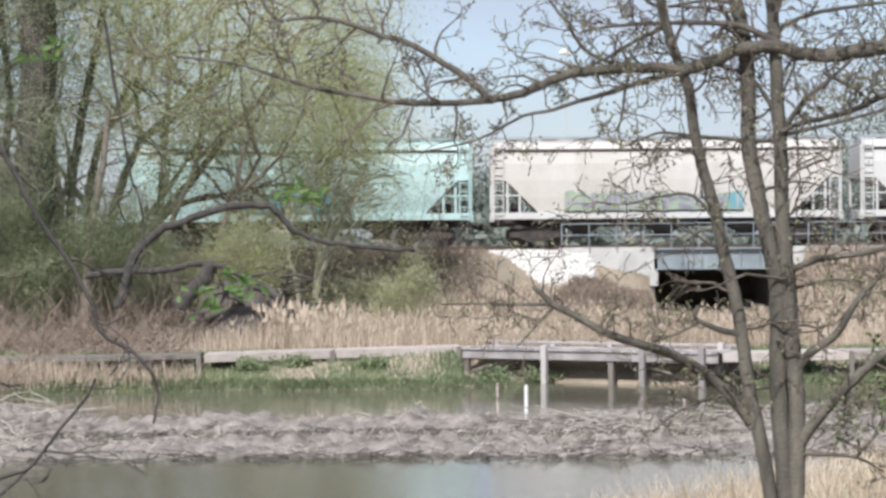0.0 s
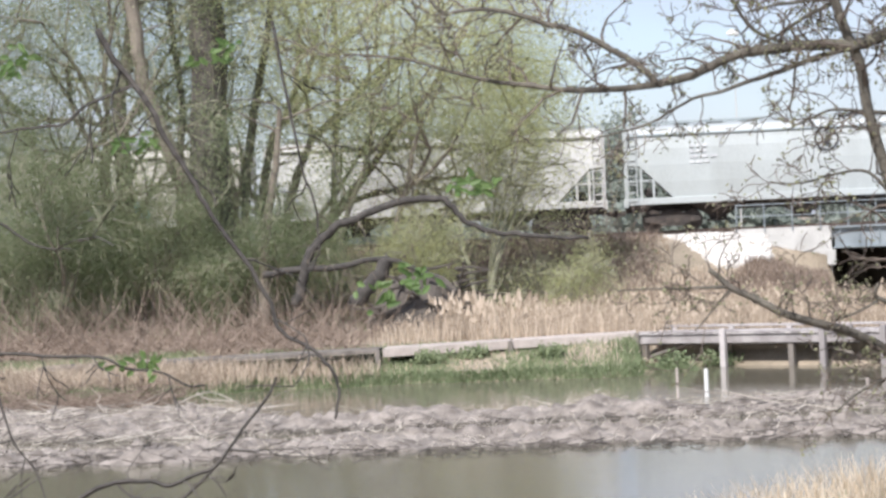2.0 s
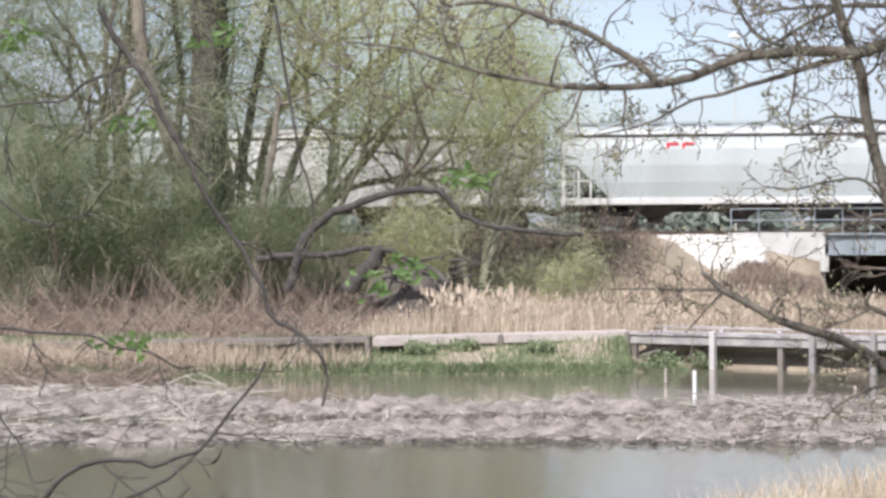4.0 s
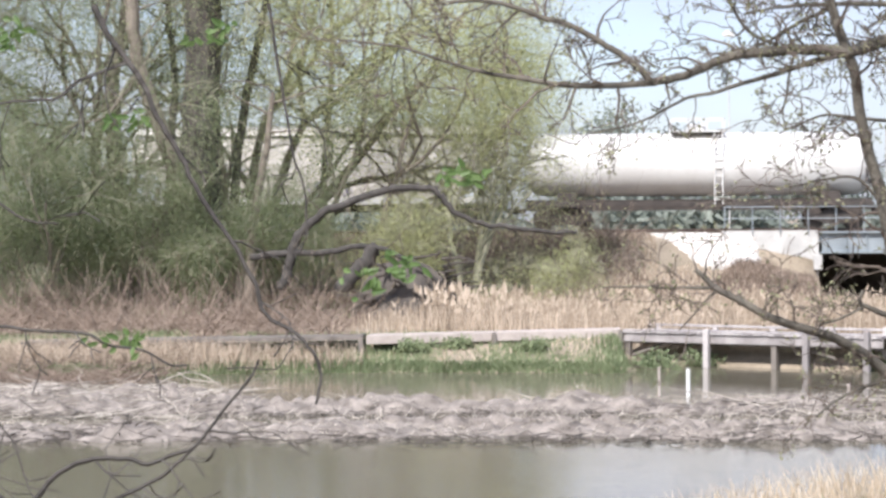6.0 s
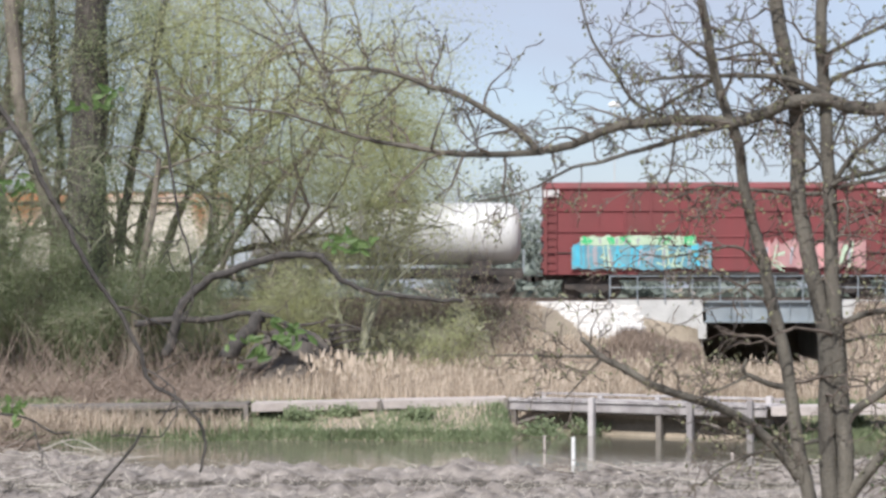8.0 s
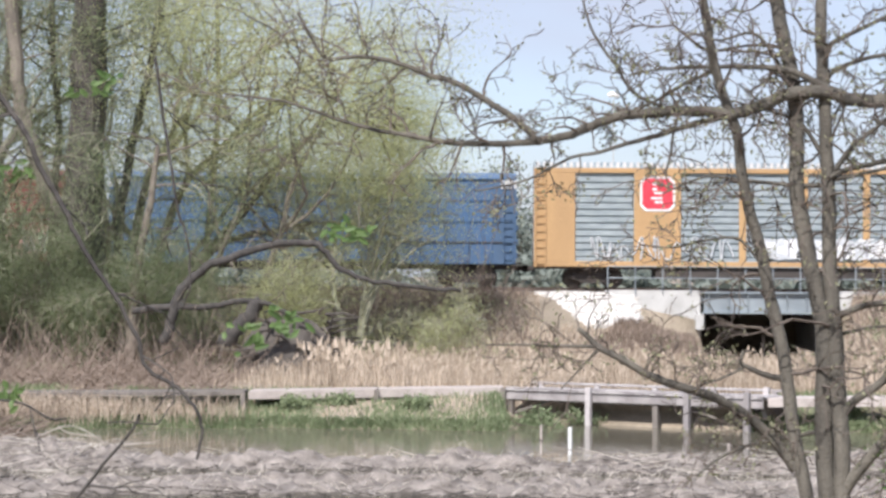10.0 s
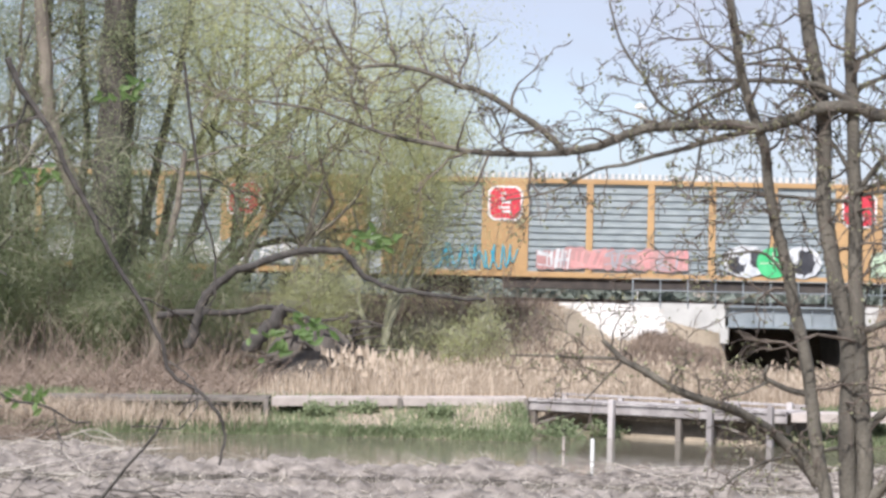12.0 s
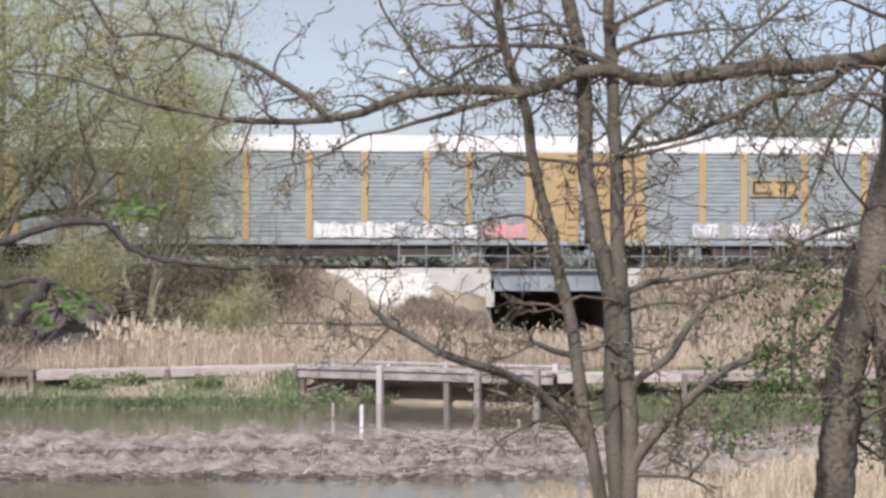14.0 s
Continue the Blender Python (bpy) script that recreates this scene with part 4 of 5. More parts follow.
            graffiti(c, -h + 4.5, -h + 12, 1.25, 2.0, [P_PALEP, P_EMBLEM, P_GREY_GREEN], 31 + k, ground=P_HAZE)
            graffiti(c, h - 12, h - 4.6, 1.25, 2.0, [P_EMBLEM, P_GALV, P_EMBLEM], 35 + k, ground=P_PALEP, outline=P_PALEP)
            graffiti(c, h - 4.4, h - 2.4, 1.25, 2.0, [P_PINKP, P_OLD], 45 + k, ground=P_PINKP)
            if k == 15:
                plate = part("side_sign", Shape().box(-h + 7.2, -h + 9.4, -1.6, -1.57, 3.2, 4.0, 0.01), P_YELLOW, c, "yellow sign plate with dark marks")
                part("sign_mark", Shape().box(-h + 7.3, -h + 8.2, -1.61, -1.6, 3.8, 3.9).box(-h + 7.3, -h + 7.42, -1.61, -1.6, 3.3, 3.8).box(-h + 7.42, -h + 8.2, -1.61, -1.6, 3.3, 3.4)
                     .box(-h + 8.4, -h + 9.3, -1.61, -1.6, 3.8, 3.9).box(-h + 8.75, -h + 8.87, -1.61, -1.6, 3.3, 3.8), P_UNDER, plate)
        TRAIN.append((c, (cuts[k] + cuts[k + 1]) / 2))


P_HAZE = mat("spray_grey_violet", (0.27, 0.265, 0.28), (0.42, 0.41, 0.43), 2, 0.7, bump=0)
P_TEAL = mat("spray_teal", (0.1, 0.26, 0.32), (0.2, 0.4, 0.45), 2, 0.7, bump=0)
P_GREY_GREEN = mat("spray_grey_green", (0.26, 0.32, 0.24), (0.36, 0.42, 0.32), 2, 0.7, bump=0)
P_OLD = mat("spray_dull_rose", (0.4, 0.2, 0.2), (0.5, 0.3, 0.28), 2, 0.7, bump=0)
build_train()


# ---- plants ----
class Plant:
    """Grows branches by a seeded rule; keeps wood and leaf quads apart."""

    def __init__(self, seed, plain=True):
        self.r, self.plain, self.xmax = random.Random(seed), plain, 1e9
        self.crook, self.end = 0.17, 0.003
        self.wood, self.fine, self.tips = Shape(), Shape(), []

    def limb(self, path, r0, r1, sub=4, wobble=0.15):
        """A bough through the given places, smoothed and slightly crooked."""
        pts = [Vector(p) for p in path]
        out = []
        for i in range(len(pts) - 1):
            a, b = pts[max(i - 1, 0)], pts[i]
            c, d = pts[i + 1], pts[min(i + 2, len(pts) - 1)]
            for k in range(sub):
                t = k / sub
                q = 0.5 * ((2 * b) + (c - a) * t + (2 * a - 5 * b + 4 * c - d) * t * t + (3 * b - a - 3 * c + d) * t ** 3)
                w = wobble * r0 * 2 if 0 < len(out) else 0
                out.append(q + Vector((self.r.uniform(-w, w), self.r.uniform(-w, w), self.r.uniform(-w, w))))
        out.append(pts[-1])
        n = len(out)
        rad = [r0 + (r1 - r0) * i / (n - 1) for i in range(n)]
        self.wood.tube(out, rad, 10 if r0 > 0.08 else 7 if r0 > 0.03 else 5)
        return out, rad

    def grow(self, p, d, length, r, level, droop=0.0, fork=4, spread=0.8, end=0.004):
        r_ = self.r
        n = max(3, int(4 + level))
        path, d = [Vector(p)], Vector(d).normalized()
        for i in range(n):
            d = (d + Vector((r_.gauss(0, self.crook), r_.gauss(0, self.crook), r_.gauss(0, self.crook) - droop * (i + 1) / n))).normalized()
            if path[-1].x > self.xmax + (r_.gauss(0, 1.5) if self.xmax < 1e8 else 0.0):
                d.x = -abs(d.x) - 0.2
            path.append(path[-1] + d * (length / n))
        (self.wood if r > 0.03 or self.plain else self.fine).tube(path, [max(end, r * (1 - 0.75 * i / n)) for i in range(n + 1)], 6 if r > 0.05 else 4 if r > 0.012 else 3, False)
        if level <= 0:
            self.tips.append((path[-2], d))
            self.tips.append((path[-1], d))
            return
        for k in range(fork):
            i = r_.randint(max(1, n // 3), n)
            base = path[i]
            dd = (path[i] - path[i - 1]).normalized()
            side = Vector((r_.gauss(0, 1), r_.gauss(0, 1), r_.gauss(0, 0.8)))
            side = (side - dd * side.dot(dd)).normalized()
            self.grow(base, dd + side * spread * r_.uniform(0.6, 1.3), length * r_.uniform(0.45, 0.75), max(end, r * 0.45), level - 1, droop, fork, spread, end)
        self.tips.append((path[-1], d))

    def twigs(self, path, rad, every, length, level=1, up=0.25, droop=0.0, start=0.1):
        """Side shoots along a bough."""
        r_ = self.r
        total = 0.0
        nxt = every * 0.5
        n = len(path)
        for i in range(1, n):
            seg = (path[i] - path[i - 1])
            total += seg.length
            while total > nxt:
                nxt += every * r_.uniform(0.5, 1.5)
                if i < n * start:
                    continue
                dd = seg.normalized()
                side = Vector((r_.gauss(0, 1), r_.gauss(0, 0.7), r_.gauss(0, 1) + up))
                side = (side - dd * side.dot(dd)).normalized()
                self.grow(path[i], dd * r_.uniform(0.2, 0.9) + side, length * r_.uniform(0.4, 1.2), min(rad[i] * 0.55, 0.018 * length + 0.004), level, droop, 3, 0.9, self.end)

    def leaves(self, count, size, scatter, long=1.8, drop=0.0, turn=0.8, bare=None):
        """Small leaf quads round the twig tips."""
        g = np.random.RandomState(self.r.randrange(10 ** 6))
        base = np.array([tuple(p) for p, d in self.tips])
        c = base[g.randint(0, len(base), count)] + g.normal(0, scatter, (count, 3))
        c[:, 2] -= drop * g.rand(count)
        if bare:        # few leaves under this height
            c = c[(c[:, 2] > bare + g.normal(0, 0.7, count)) | (g.rand(count) < 0.22)]
            count = len(c)
        # the blades turn their faces to the light
        face = g.normal(0, 1, (count, 3)) + np.array((-0.35, -0.95, 0.9)) * turn
        a = np.cross(face, g.normal(0, 1, (count, 3)))
        a /= np.linalg.norm(a, axis=1)[:, None]
        b = np.cross(a, face)
        b /= np.linalg.norm(b, axis=1)[:, None]
        s = (size * g.uniform(0.6, 1.4, count))[:, None]
        v = np.stack([c - a * s * long * 0.5, c + b * s * 0.5, c + a * s * long * 0.5, c - b * s * 0.5], 1).reshape(-1, 3)
        sh = Shape()
        sh.v, sh.f = v.tolist(), np.arange(4 * count).reshape(-1, 4).tolist()
        return sh


def on_ground(x, y):
    return float(ground_height(x, y))


def willow(x, y, height, seed, leaf_m, leaves, lean=0.0, stems=3, size=0.12, label="", droop=0.25, spread=0.75, thick=1.0, cat_="tree", scatter=0.35, bark=None, xmax=1e9, bare=None):
    p = Plant(seed, False)
    p.xmax = xmax
    z = on_ground(x, y) - 0.1
    for k in range(stems):
        q = p.r.uniform(-1, 1)
        d = (lean + 0.28 * q, p.r.uniform(-0.2, 0.2), 1)
        p.grow((x + 0.3 * q * stems * 0.4, y + p.r.uniform(-0.3, 0.3), z), d, height * p.r.uniform(0.55, 0.8), height * 0.018 * thick, 4, droop * 0.3, 4, spread, 0.007)
    t = thing("tree", label or "budding willow tree with thin yellow-green foliage", cat_, "trees behind the pond")
    part("trunk", p.wood, bark or M_BARK_FAR, t)
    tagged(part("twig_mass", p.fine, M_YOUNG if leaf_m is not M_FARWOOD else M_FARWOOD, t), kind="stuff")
    part("crown", p.leaves(leaves, size, scatter, 1.9, droop, bare=bare), leaf_m, t)
    return t


def blades(name, label, spots, material, h, w, seed, bend=0.3, plume=0.0, category="grass"):
    """Many upright blades; spots gives (x, y) places."""
    r = random.Random(seed)
    v, f = [], []
    zs = ground_height([p[0] for p in spots], [p[1] for p in spots]) - 0.03
    for (x, y), z in zip(spots, zs.tolist()):
        hh = h * r.uniform(0.55, 1.2)
        a = r.uniform(0, 6.283)
        bx, by = math.cos(a) * bend * hh * r.random(), math.sin(a) * bend * hh * r.random()
        c = r.uniform(-0.9, 0.9)
        ux, uy = w * 0.5 * math.cos(c), w * 0.5 * math.sin(c)
        i = len(v)
        v += [(x - ux, y - uy, z), (x + ux, y + uy, z), (x + bx * 0.4 + ux * 0.7, y + by * 0.4 + uy * 0.7, z + hh * 0.6), (x + bx * 0.4 - ux * 0.7, y + by * 0.4 - uy * 0.7, z + hh * 0.6), (x + bx, y + by, z + hh)]
        f += [(i, i + 1, i + 2, i + 3), (i + 3, i + 2, i + 4)]
        if plume and r.random() < plume:
            s = w * 1.6
            j = len(v)
            v += [(x + bx - s, y + by, z + hh * 0.97), (x + bx + s, y + by, z + hh * 0.97), (x + bx * 1.25 + s * 0.5, y + by, z + hh * 1.16), (x + bx * 1.3, y + by, z + hh * 1.2)]
            f.append((j, j + 1, j + 2, j + 3))
    sh = Shape()
    sh.v, sh.f = v, f
    ob = part(name, sh, material)
    return tagged(ob, label, category, kind="stuff")


def spots(n, x0, x1, y0, y1, seed, keep=None):
    """Seeded places in a field; keep(x, y, r, z) picks among them by chance and height."""
    r, g = random.Random(seed), np.random.RandomState(seed)
    out = []
    while len(out) < n:
        xs, ys = g.uniform(x0, x1, n), g.uniform(y0, y1, n)
        zs = ground_height(xs, ys)
        out += [(x, y) for x, y, z in zip(xs.tolist(), ys.tolist(), zs.tolist()) if keep is None or keep(x, y, r, z)]
    return out[:n]


blades("reed_bed", "dense stand of dry tan reeds behind the boardwalk", spots(30000, -12, 26, 62.9, 84, 1, lambda x, y, r, z: x > -8 + r.random() * 5 and not (8.7 < x * 99 / y < 15.6 and y > 80) and r.random() < (1.15 - (y - 62) / 24)), M_REED, 0.68, 0.024, 2, 0.45, 0.07, "reeds")
blades("reed_bed", "taller tuft of feathery dry reeds", spots(220, -5.3, -2.6, 64, 66, 31), M_REED, 1.1, 0.03, 32, 0.35, 0.6, "reeds")
blades("bank_grass", "dry brown grass on the railway bank", spots(20000, -30, 28, 80, 99.5, 3, lambda x, y, r, z: not (8.7 < x * 99 / y < 15.6 and y > 84) and not (1.6 < x < 7 and y > 91)), M_BRUSH, 0.5, 0.035, 4, 0.7)
blades("bank_grass", "low faded grass on the railway bank", spots(30000, -14, 28, 84, 99.6, 73, lambda x, y, r, z: not (8.9 < x * 99 / y < 15.6 and y > 84) and not (2.2 < x < 6.6 and y > 93)), M_REED, 0.26, 0.03, 74, 1.0)
blades("bank_grass", "dry brown grass on the wedge below the abutment wall", spots(6000, 4.2, 9.3, 88, 98.2, 83, lambda x, y, r, z: x > 7.2 - (99.3 - y) * 0.32), M_BRUSH, 0.42, 0.03, 84, 0.8)
blades("bank_weeds", "patchy green weeds on the railway bank", spots(5000, -24, 28, 74, 98, 33, lambda x, y, r, z: math.sin(x * 0.9 + 2) * math.sin(y * 0.6) > 0.25 and not (1.6 < x < 15.4 and y > 84)), M_GRASS, 0.4, 0.04, 34, 0.7)
shore_ok = lambda x, y, r, z: z > 0.02 and not (0.5 < x < 6.4 and 61.6 - 0.58 * x < y < 64.9 - 0.58 * x)
blades("shore_grass", "fresh green grass along the far shore", spots(24000, -20, 24, 57.0, 62.6, 5, lambda x, y, r, z: shore_ok(x, y, r, z) and math.sin(x * 1.3) * math.sin(x * 0.47 + 1) + 0.75 > r.random() * 0.9), M_GRASS, 0.2, 0.03, 6, 0.8)
blades("shore_grass", "green sedge hanging over the waterline", spots(20000, -20, 24, 56.4, 60.6, 65, lambda x, y, r, z: -0.08 < z < 0.22 and not (0.5 < x < 6.8 and 61.6 - 0.58 * x < y < 64.9 - 0.58 * x)), M_GRASS, 0.17, 0.03, 66, 1.2)
blades("shore_straw", "tufts of dry grass among the green on the far shore", spots(2500, -20, 24, 57.5, 62.8, 35, shore_ok), M_STRAW, 0.18, 0.028, 36, 0.9)
blades("near_grass", "long straw-coloured grass on the near bank", spots(24000, -1.5, 16, 16, 46, 7, lambda x, y, r, z: z > 0.1 and r.random() < (z * 2.6)), M_STRAW, 0.6, 0.013, 8, 0.8)
blades("near_weeds", "fresh green blades in the straw of the near bank", spots(3500, 1.0, 16, 16, 40, 37, lambda x, y, r, z: z > 0.35), M_GRASS, 0.28, 0.012, 38, 0.9)


def shore_clumps():
    """Rounded tufts of darker green plants by the walkway."""
    r = random.Random(41)
    for x, y, h in ((-5.2, 60.4, 0.55), (-4.0, 60.9, 0.3), (-1.9, 60.6, 0.35), (1.35, 60.2, 0.45), (2.5, 61.2, 0.6), (-8.6, 60.5, 0.3), (9.6, 60.3, 0.35)):
        p = Plant(r.randrange(999))
        z = on_ground(x, y)
        for _ in range(26):
            p.grow((x + r.gauss(0, 0.15), y + r.gauss(0, 0.1), z - 0.03), (r.gauss(0, 0.6), r.gauss(0, 0.4), 1), h * r.uniform(0.5, 1), 0.008, 0, 0.1)
        t = thing("plant", "low dark green marsh plant on the far shore", "plant", "shore plants")
        part("stems", p.wood, M_BUSH, t)
        part("leaves", p.leaves(500, 0.06, 0.08), M_GRASS, t)


shore_clumps()


def twig_field(name, label, n, region, length, rise, material, seed, r0=0.014, category="brush", flat=0.0, base=None):
    """Many thin arching twigs in one heap."""
    r = random.Random(seed)
    sh = Shape()
    x0, x1, y0, y1 = region
    xs = [r.uniform(x0, x1) for _ in range(n)]
    ys = [r.uniform(y0, y1) for _ in range(n)]
    zs = np.maximum((base or ground_height)(np.array(xs), np.array(ys)), 0.0).tolist()
    for x, y, z in zip(xs, ys, zs):
        a, l = r.uniform(0, 6.283), length * r.uniform(0.4, 1.3)
        up = rise * r.uniform(0.3, 1.3)
        k = r.uniform(-0.6, 0.9)
        path = []
        for i in range(5):
            t = i / 4
            path.append((x + math.cos(a) * l * t * (1 - flat * 0) + r.gauss(0, 0.03) * l, y + math.sin(a) * l * t * 0.6, z + 0.02 + up * l * (t - k * t * t)))
        sh.tube(path, [r0 * r.uniform(0.6, 1.3) * (1 - 0.7 * i / 4) for i in range(5)], 3, False)
    return tagged(part(name, sh, material), label, category, kind="stuff")


blades("shore_weeds", "faded tan weeds in front of the walkway", spots(6000, -20, -6.2, 57.2, 59.4, 63, lambda x, y, r, z: z > 0.02 and r.random() < (-5.5 - x) / 3), M_REED, 0.62, 0.024, 64, 0.8, 0.0, "weeds")
twig_field("brush_heap", "tangled brown twigs and dead stalks on the shore", 1700, (-22, -11.5, 54, 58.5), 1.3, 0.35, M_BRUSH, 51)
twig_field("brush_heap", "tangled red-brown scrub under the willows", 2600, (-22, -7.5, 61, 72), 1.4, 0.85, M_BRUSH, 52)
twig_field("brush_heap", "grey-brown bare scrub on the railway bank", 700, (-9, 1.2, 90, 98), 1.1, 0.8, M_BRUSH, 53, 0.018)
twig_field("brush_heap", "dense brown bush standing against the track", 130, (-2.6, 0.6, 95.5, 97.5), 1.7, 1.4, M_BRUSH, 57, 0.02)
twig_field("brush_heap", "dry brush beside the bridge wall", 420, (5.6, 8.2, 92, 96.0), 0.5, 0.45, M_BRUSH, 58, 0.018)
twig_field("driftwood", "pale sticks and stalks strewn over the mud", 600, (-24, 17, 40.3, 50.5), 0.6, 0.16, M_DEAD, 54, 0.012, "driftwood", base=mud_height)
twig_field("driftwood", "heap of bleached sticks on the mud", 220, (2.5, 9, 45.5, 49.5), 1.5, 0.12, M_DEAD, 55, 0.016, "driftwood", base=mud_height)
twig_field("driftwood", "heap of bleached sticks on the mud", 380, (-19, -8.2, 44.5, 53), 1.6, 0.18, M_DEAD, 56, 0.016, "driftwood", base=mud_height)
twig_field("stubble", "short grey rotten stubble over the mud", 2500, (-24, 17, 44.8, 50), 0.16, 0.9, M_DEAD, 62, 0.01, "stubble", base=mud_height)
twig_field("stubble", "short grey rotten stubble over the front mud bar", 2400, (-24, 17, 40.8, 44.2), 0.17, 0.7, M_DEAD, 67, 0.011, "stubble", base=mud_height)
twig_field("root_litter", "dark wet roots along the back of the mud", 700, (-24, 17, 45.2, 46.4), 0.5, 0.2, M_BARK_DARK, 60, 0.016, "roots", base=mud_height)
twig_field("root_litter", "dark wet roots along the edge of the mud", 900, (-24, 17, 39.9, 41.2), 0.5, 0.2, M_BARK_DARK, 59, 0.016, "roots", base=mud_height)

willow(-5.0, 86, 10.5, 12, M_WILLOW, 125000, stems=4, spread=0.6, size=0.042, scatter=0.9, bare=7.3, xmax=-1.2, thick=0.7, bark=M_YOUNG, label="round pale green willow by the railway bank")
willow(-9.5, 84, 13.5, 11, M_WILLOW, 80000, stems=3, size=0.04, scatter=0.8, bare=7.6, xmax=-5.5, thick=0.8)
willow(-13.5, 88, 16, 13, M_WILLOW, 80000, stems=4, size=0.04, scatter=0.8, bare=7.6)
willow(-18.0, 84, 15, 14, M_BUSH, 90000, stems=4, size=0.034, scatter=0.65, label="tall tree with fine dull green foliage")
willow(-22.5, 80, 14, 15, M_BUSH, 90000, stems=4, size=0.034, scatter=0.65, label="tall tree with fine dull green foliage")
willow(-27.0, 84, 15, 25, M_BUSH, 90000, stems=4, size=0.034, scatter=0.65, label="tall tree with fine dull green foliage")
willow(-15.8, 76, 5.5, 16, M_BUSH, 65076, stems=6, size=0.033, label="dense green shrub under the willows")
willow(-19.5, 74, 6, 17, M_BUSH, 70992, stems=6, size=0.033, label="dense green shrub under the willows")
willow(-23.5, 74, 5.5, 26, M_BUSH, 65076, stems=6, size=0.033, label="dense green shrub under the willows")
willow(-11.8, 77, 4.5, 18, M_BUSH, 59160, stems=6, size=0.033, label="dense green shrub under the willows")
willow(-7.0, 80, 3.6, 19, M_WILLOW, 24000, stems=6, size=0.033, xmax=-4.0, label="loose pale green shrub on the bank")
willow(-2.0, 80, 2.2, 20, M_WILLOW, 11832, stems=5, size=0.028, label="low yellow-green shrub on the bank")
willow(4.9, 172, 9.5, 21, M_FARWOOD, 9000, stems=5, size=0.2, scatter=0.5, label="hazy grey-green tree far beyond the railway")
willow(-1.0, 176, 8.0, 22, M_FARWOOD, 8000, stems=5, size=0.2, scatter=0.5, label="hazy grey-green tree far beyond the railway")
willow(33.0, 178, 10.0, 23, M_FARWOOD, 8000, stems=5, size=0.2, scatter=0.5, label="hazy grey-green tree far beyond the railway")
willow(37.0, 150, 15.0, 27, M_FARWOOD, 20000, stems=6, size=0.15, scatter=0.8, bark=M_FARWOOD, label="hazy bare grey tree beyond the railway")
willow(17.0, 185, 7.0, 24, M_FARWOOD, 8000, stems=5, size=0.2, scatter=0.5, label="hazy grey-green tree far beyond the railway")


def far_hedge():
    """A low belt of scrub along the fields beyond the railway."""
    g = np.random.RandomState(95)
    n = 26000
    x = g.uniform(-75, 80, n)
    top = 3.6 + 0.9 * np.sin(x * 0.31) + 0.6 * np.sin(x * 0.83 + 1)
    c = np.stack([x, g.uniform(142, 150, n), 0.3 + (top + 0.6) * g.rand(n) ** 0.8], 1)
    a, b = g.normal(0, 0.26, (n, 3)), g.normal(0, 0.2, (n, 3))
    sh = Shape()
    sh.v, sh.f = np.stack([c - a, c + b, c + a, c - b], 1).reshape(-1, 3).tolist(), np.arange(4 * n).reshape(-1, 4).tolist()
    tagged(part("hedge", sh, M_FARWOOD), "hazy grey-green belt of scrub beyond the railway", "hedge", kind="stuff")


far_hedge()


def old_trunks():
    """The thick trunks that stand in the wood."""
    for i, (path, r0, r1, m) in enumerate((([(-14.94, 80, 2.15), (-14.69, 80, 4.98), (-14.5, 80, 8.01), (-14.4, 80, 10.83), (-14.27, 80, 15.67)], 0.62, 0.5, M_BARK_DARK),
                          ([(-14.09, 81, 2.11), (-14.15, 81, 4.98), (-14.19, 81, 8.05), (-14.06, 81, 11.31), (-14.19, 81, 16.21)], 0.38, 0.28, M_BARK_DARK),
                          ([(-14.46, 78, 2.19), (-14.72, 78, 4.76), (-15.49, 78, 7.34), (-16.16, 78, 9.32), (-16.43, 78, 11.3), (-16.87, 78, 15.45)], 0.34, 0.22, M_BARK_FAR),
                          ([(-18.16, 83, 2.1), (-18.14, 83, 6.11), (-18.22, 83, 9.47), (-17.7, 83, 11.56), (-17.31, 83, 16.17)], 0.33, 0.24, M_BARK_FAR),
                          ([(-13.9, 83, 2.06), (-13.64, 83, 5.62), (-13.17, 83, 8.75), (-12.67, 83, 11.04), (-11.81, 83, 15.61)], 0.2, 0.12, M_BARK_DARK),
                          ([(-16.24, 83, 2.08), (-16.07, 83, 6.49), (-15.88, 83, 9.01), (-16.09, 83, 11.95), (-16.25, 83, 15.72)], 0.18, 0.1, M_BARK_DARK),
                          ([(-12.14, 76, 2.98), (-11.83, 76, 4.32), (-11.41, 76, 6.43), (-11.19, 76, 8.34)], 0.2, 0.08, M_BARK_FAR),
                          ([(-23.13, 76, 2.92), (-22.5, 76, 5.05), (-21.49, 76, 6), (-21.09, 76, 6.58)], 0.25, 0.1, M_BARK_FAR),
                          ([(-11.37, 88, 2.79), (-10.87, 88, 6.77), (-10.59, 88, 10.97), (-10.74, 88, 15.82)], 0.16, 0.08, M_BARK_FAR))):
        p = Plant(300 + i, False)
        path = [(path[0][0], path[0][1], on_ground(path[0][0], path[0][1]) - 0.2)] + path[1:]
        pa, ra = p.limb(path, r0, r1, wobble=0.06)
        p.twigs(pa, ra, 0.8, 2.6, 3, start=0.6)
        t = thing("tree", "old tree with a thick dark trunk in the wood" if m is M_BARK_DARK else "leaning grey-brown trunk at the edge of the wood", "tree", "trees behind the pond")
        part("trunk", p.wood, m, t)
        tagged(part("twig_mass", p.fine, M_YOUNG, t), kind="stuff")
        part("crown", p.leaves(4000, 0.045, 0.4, 1.9, 0.2), M_BUSH, t)


old_trunks()


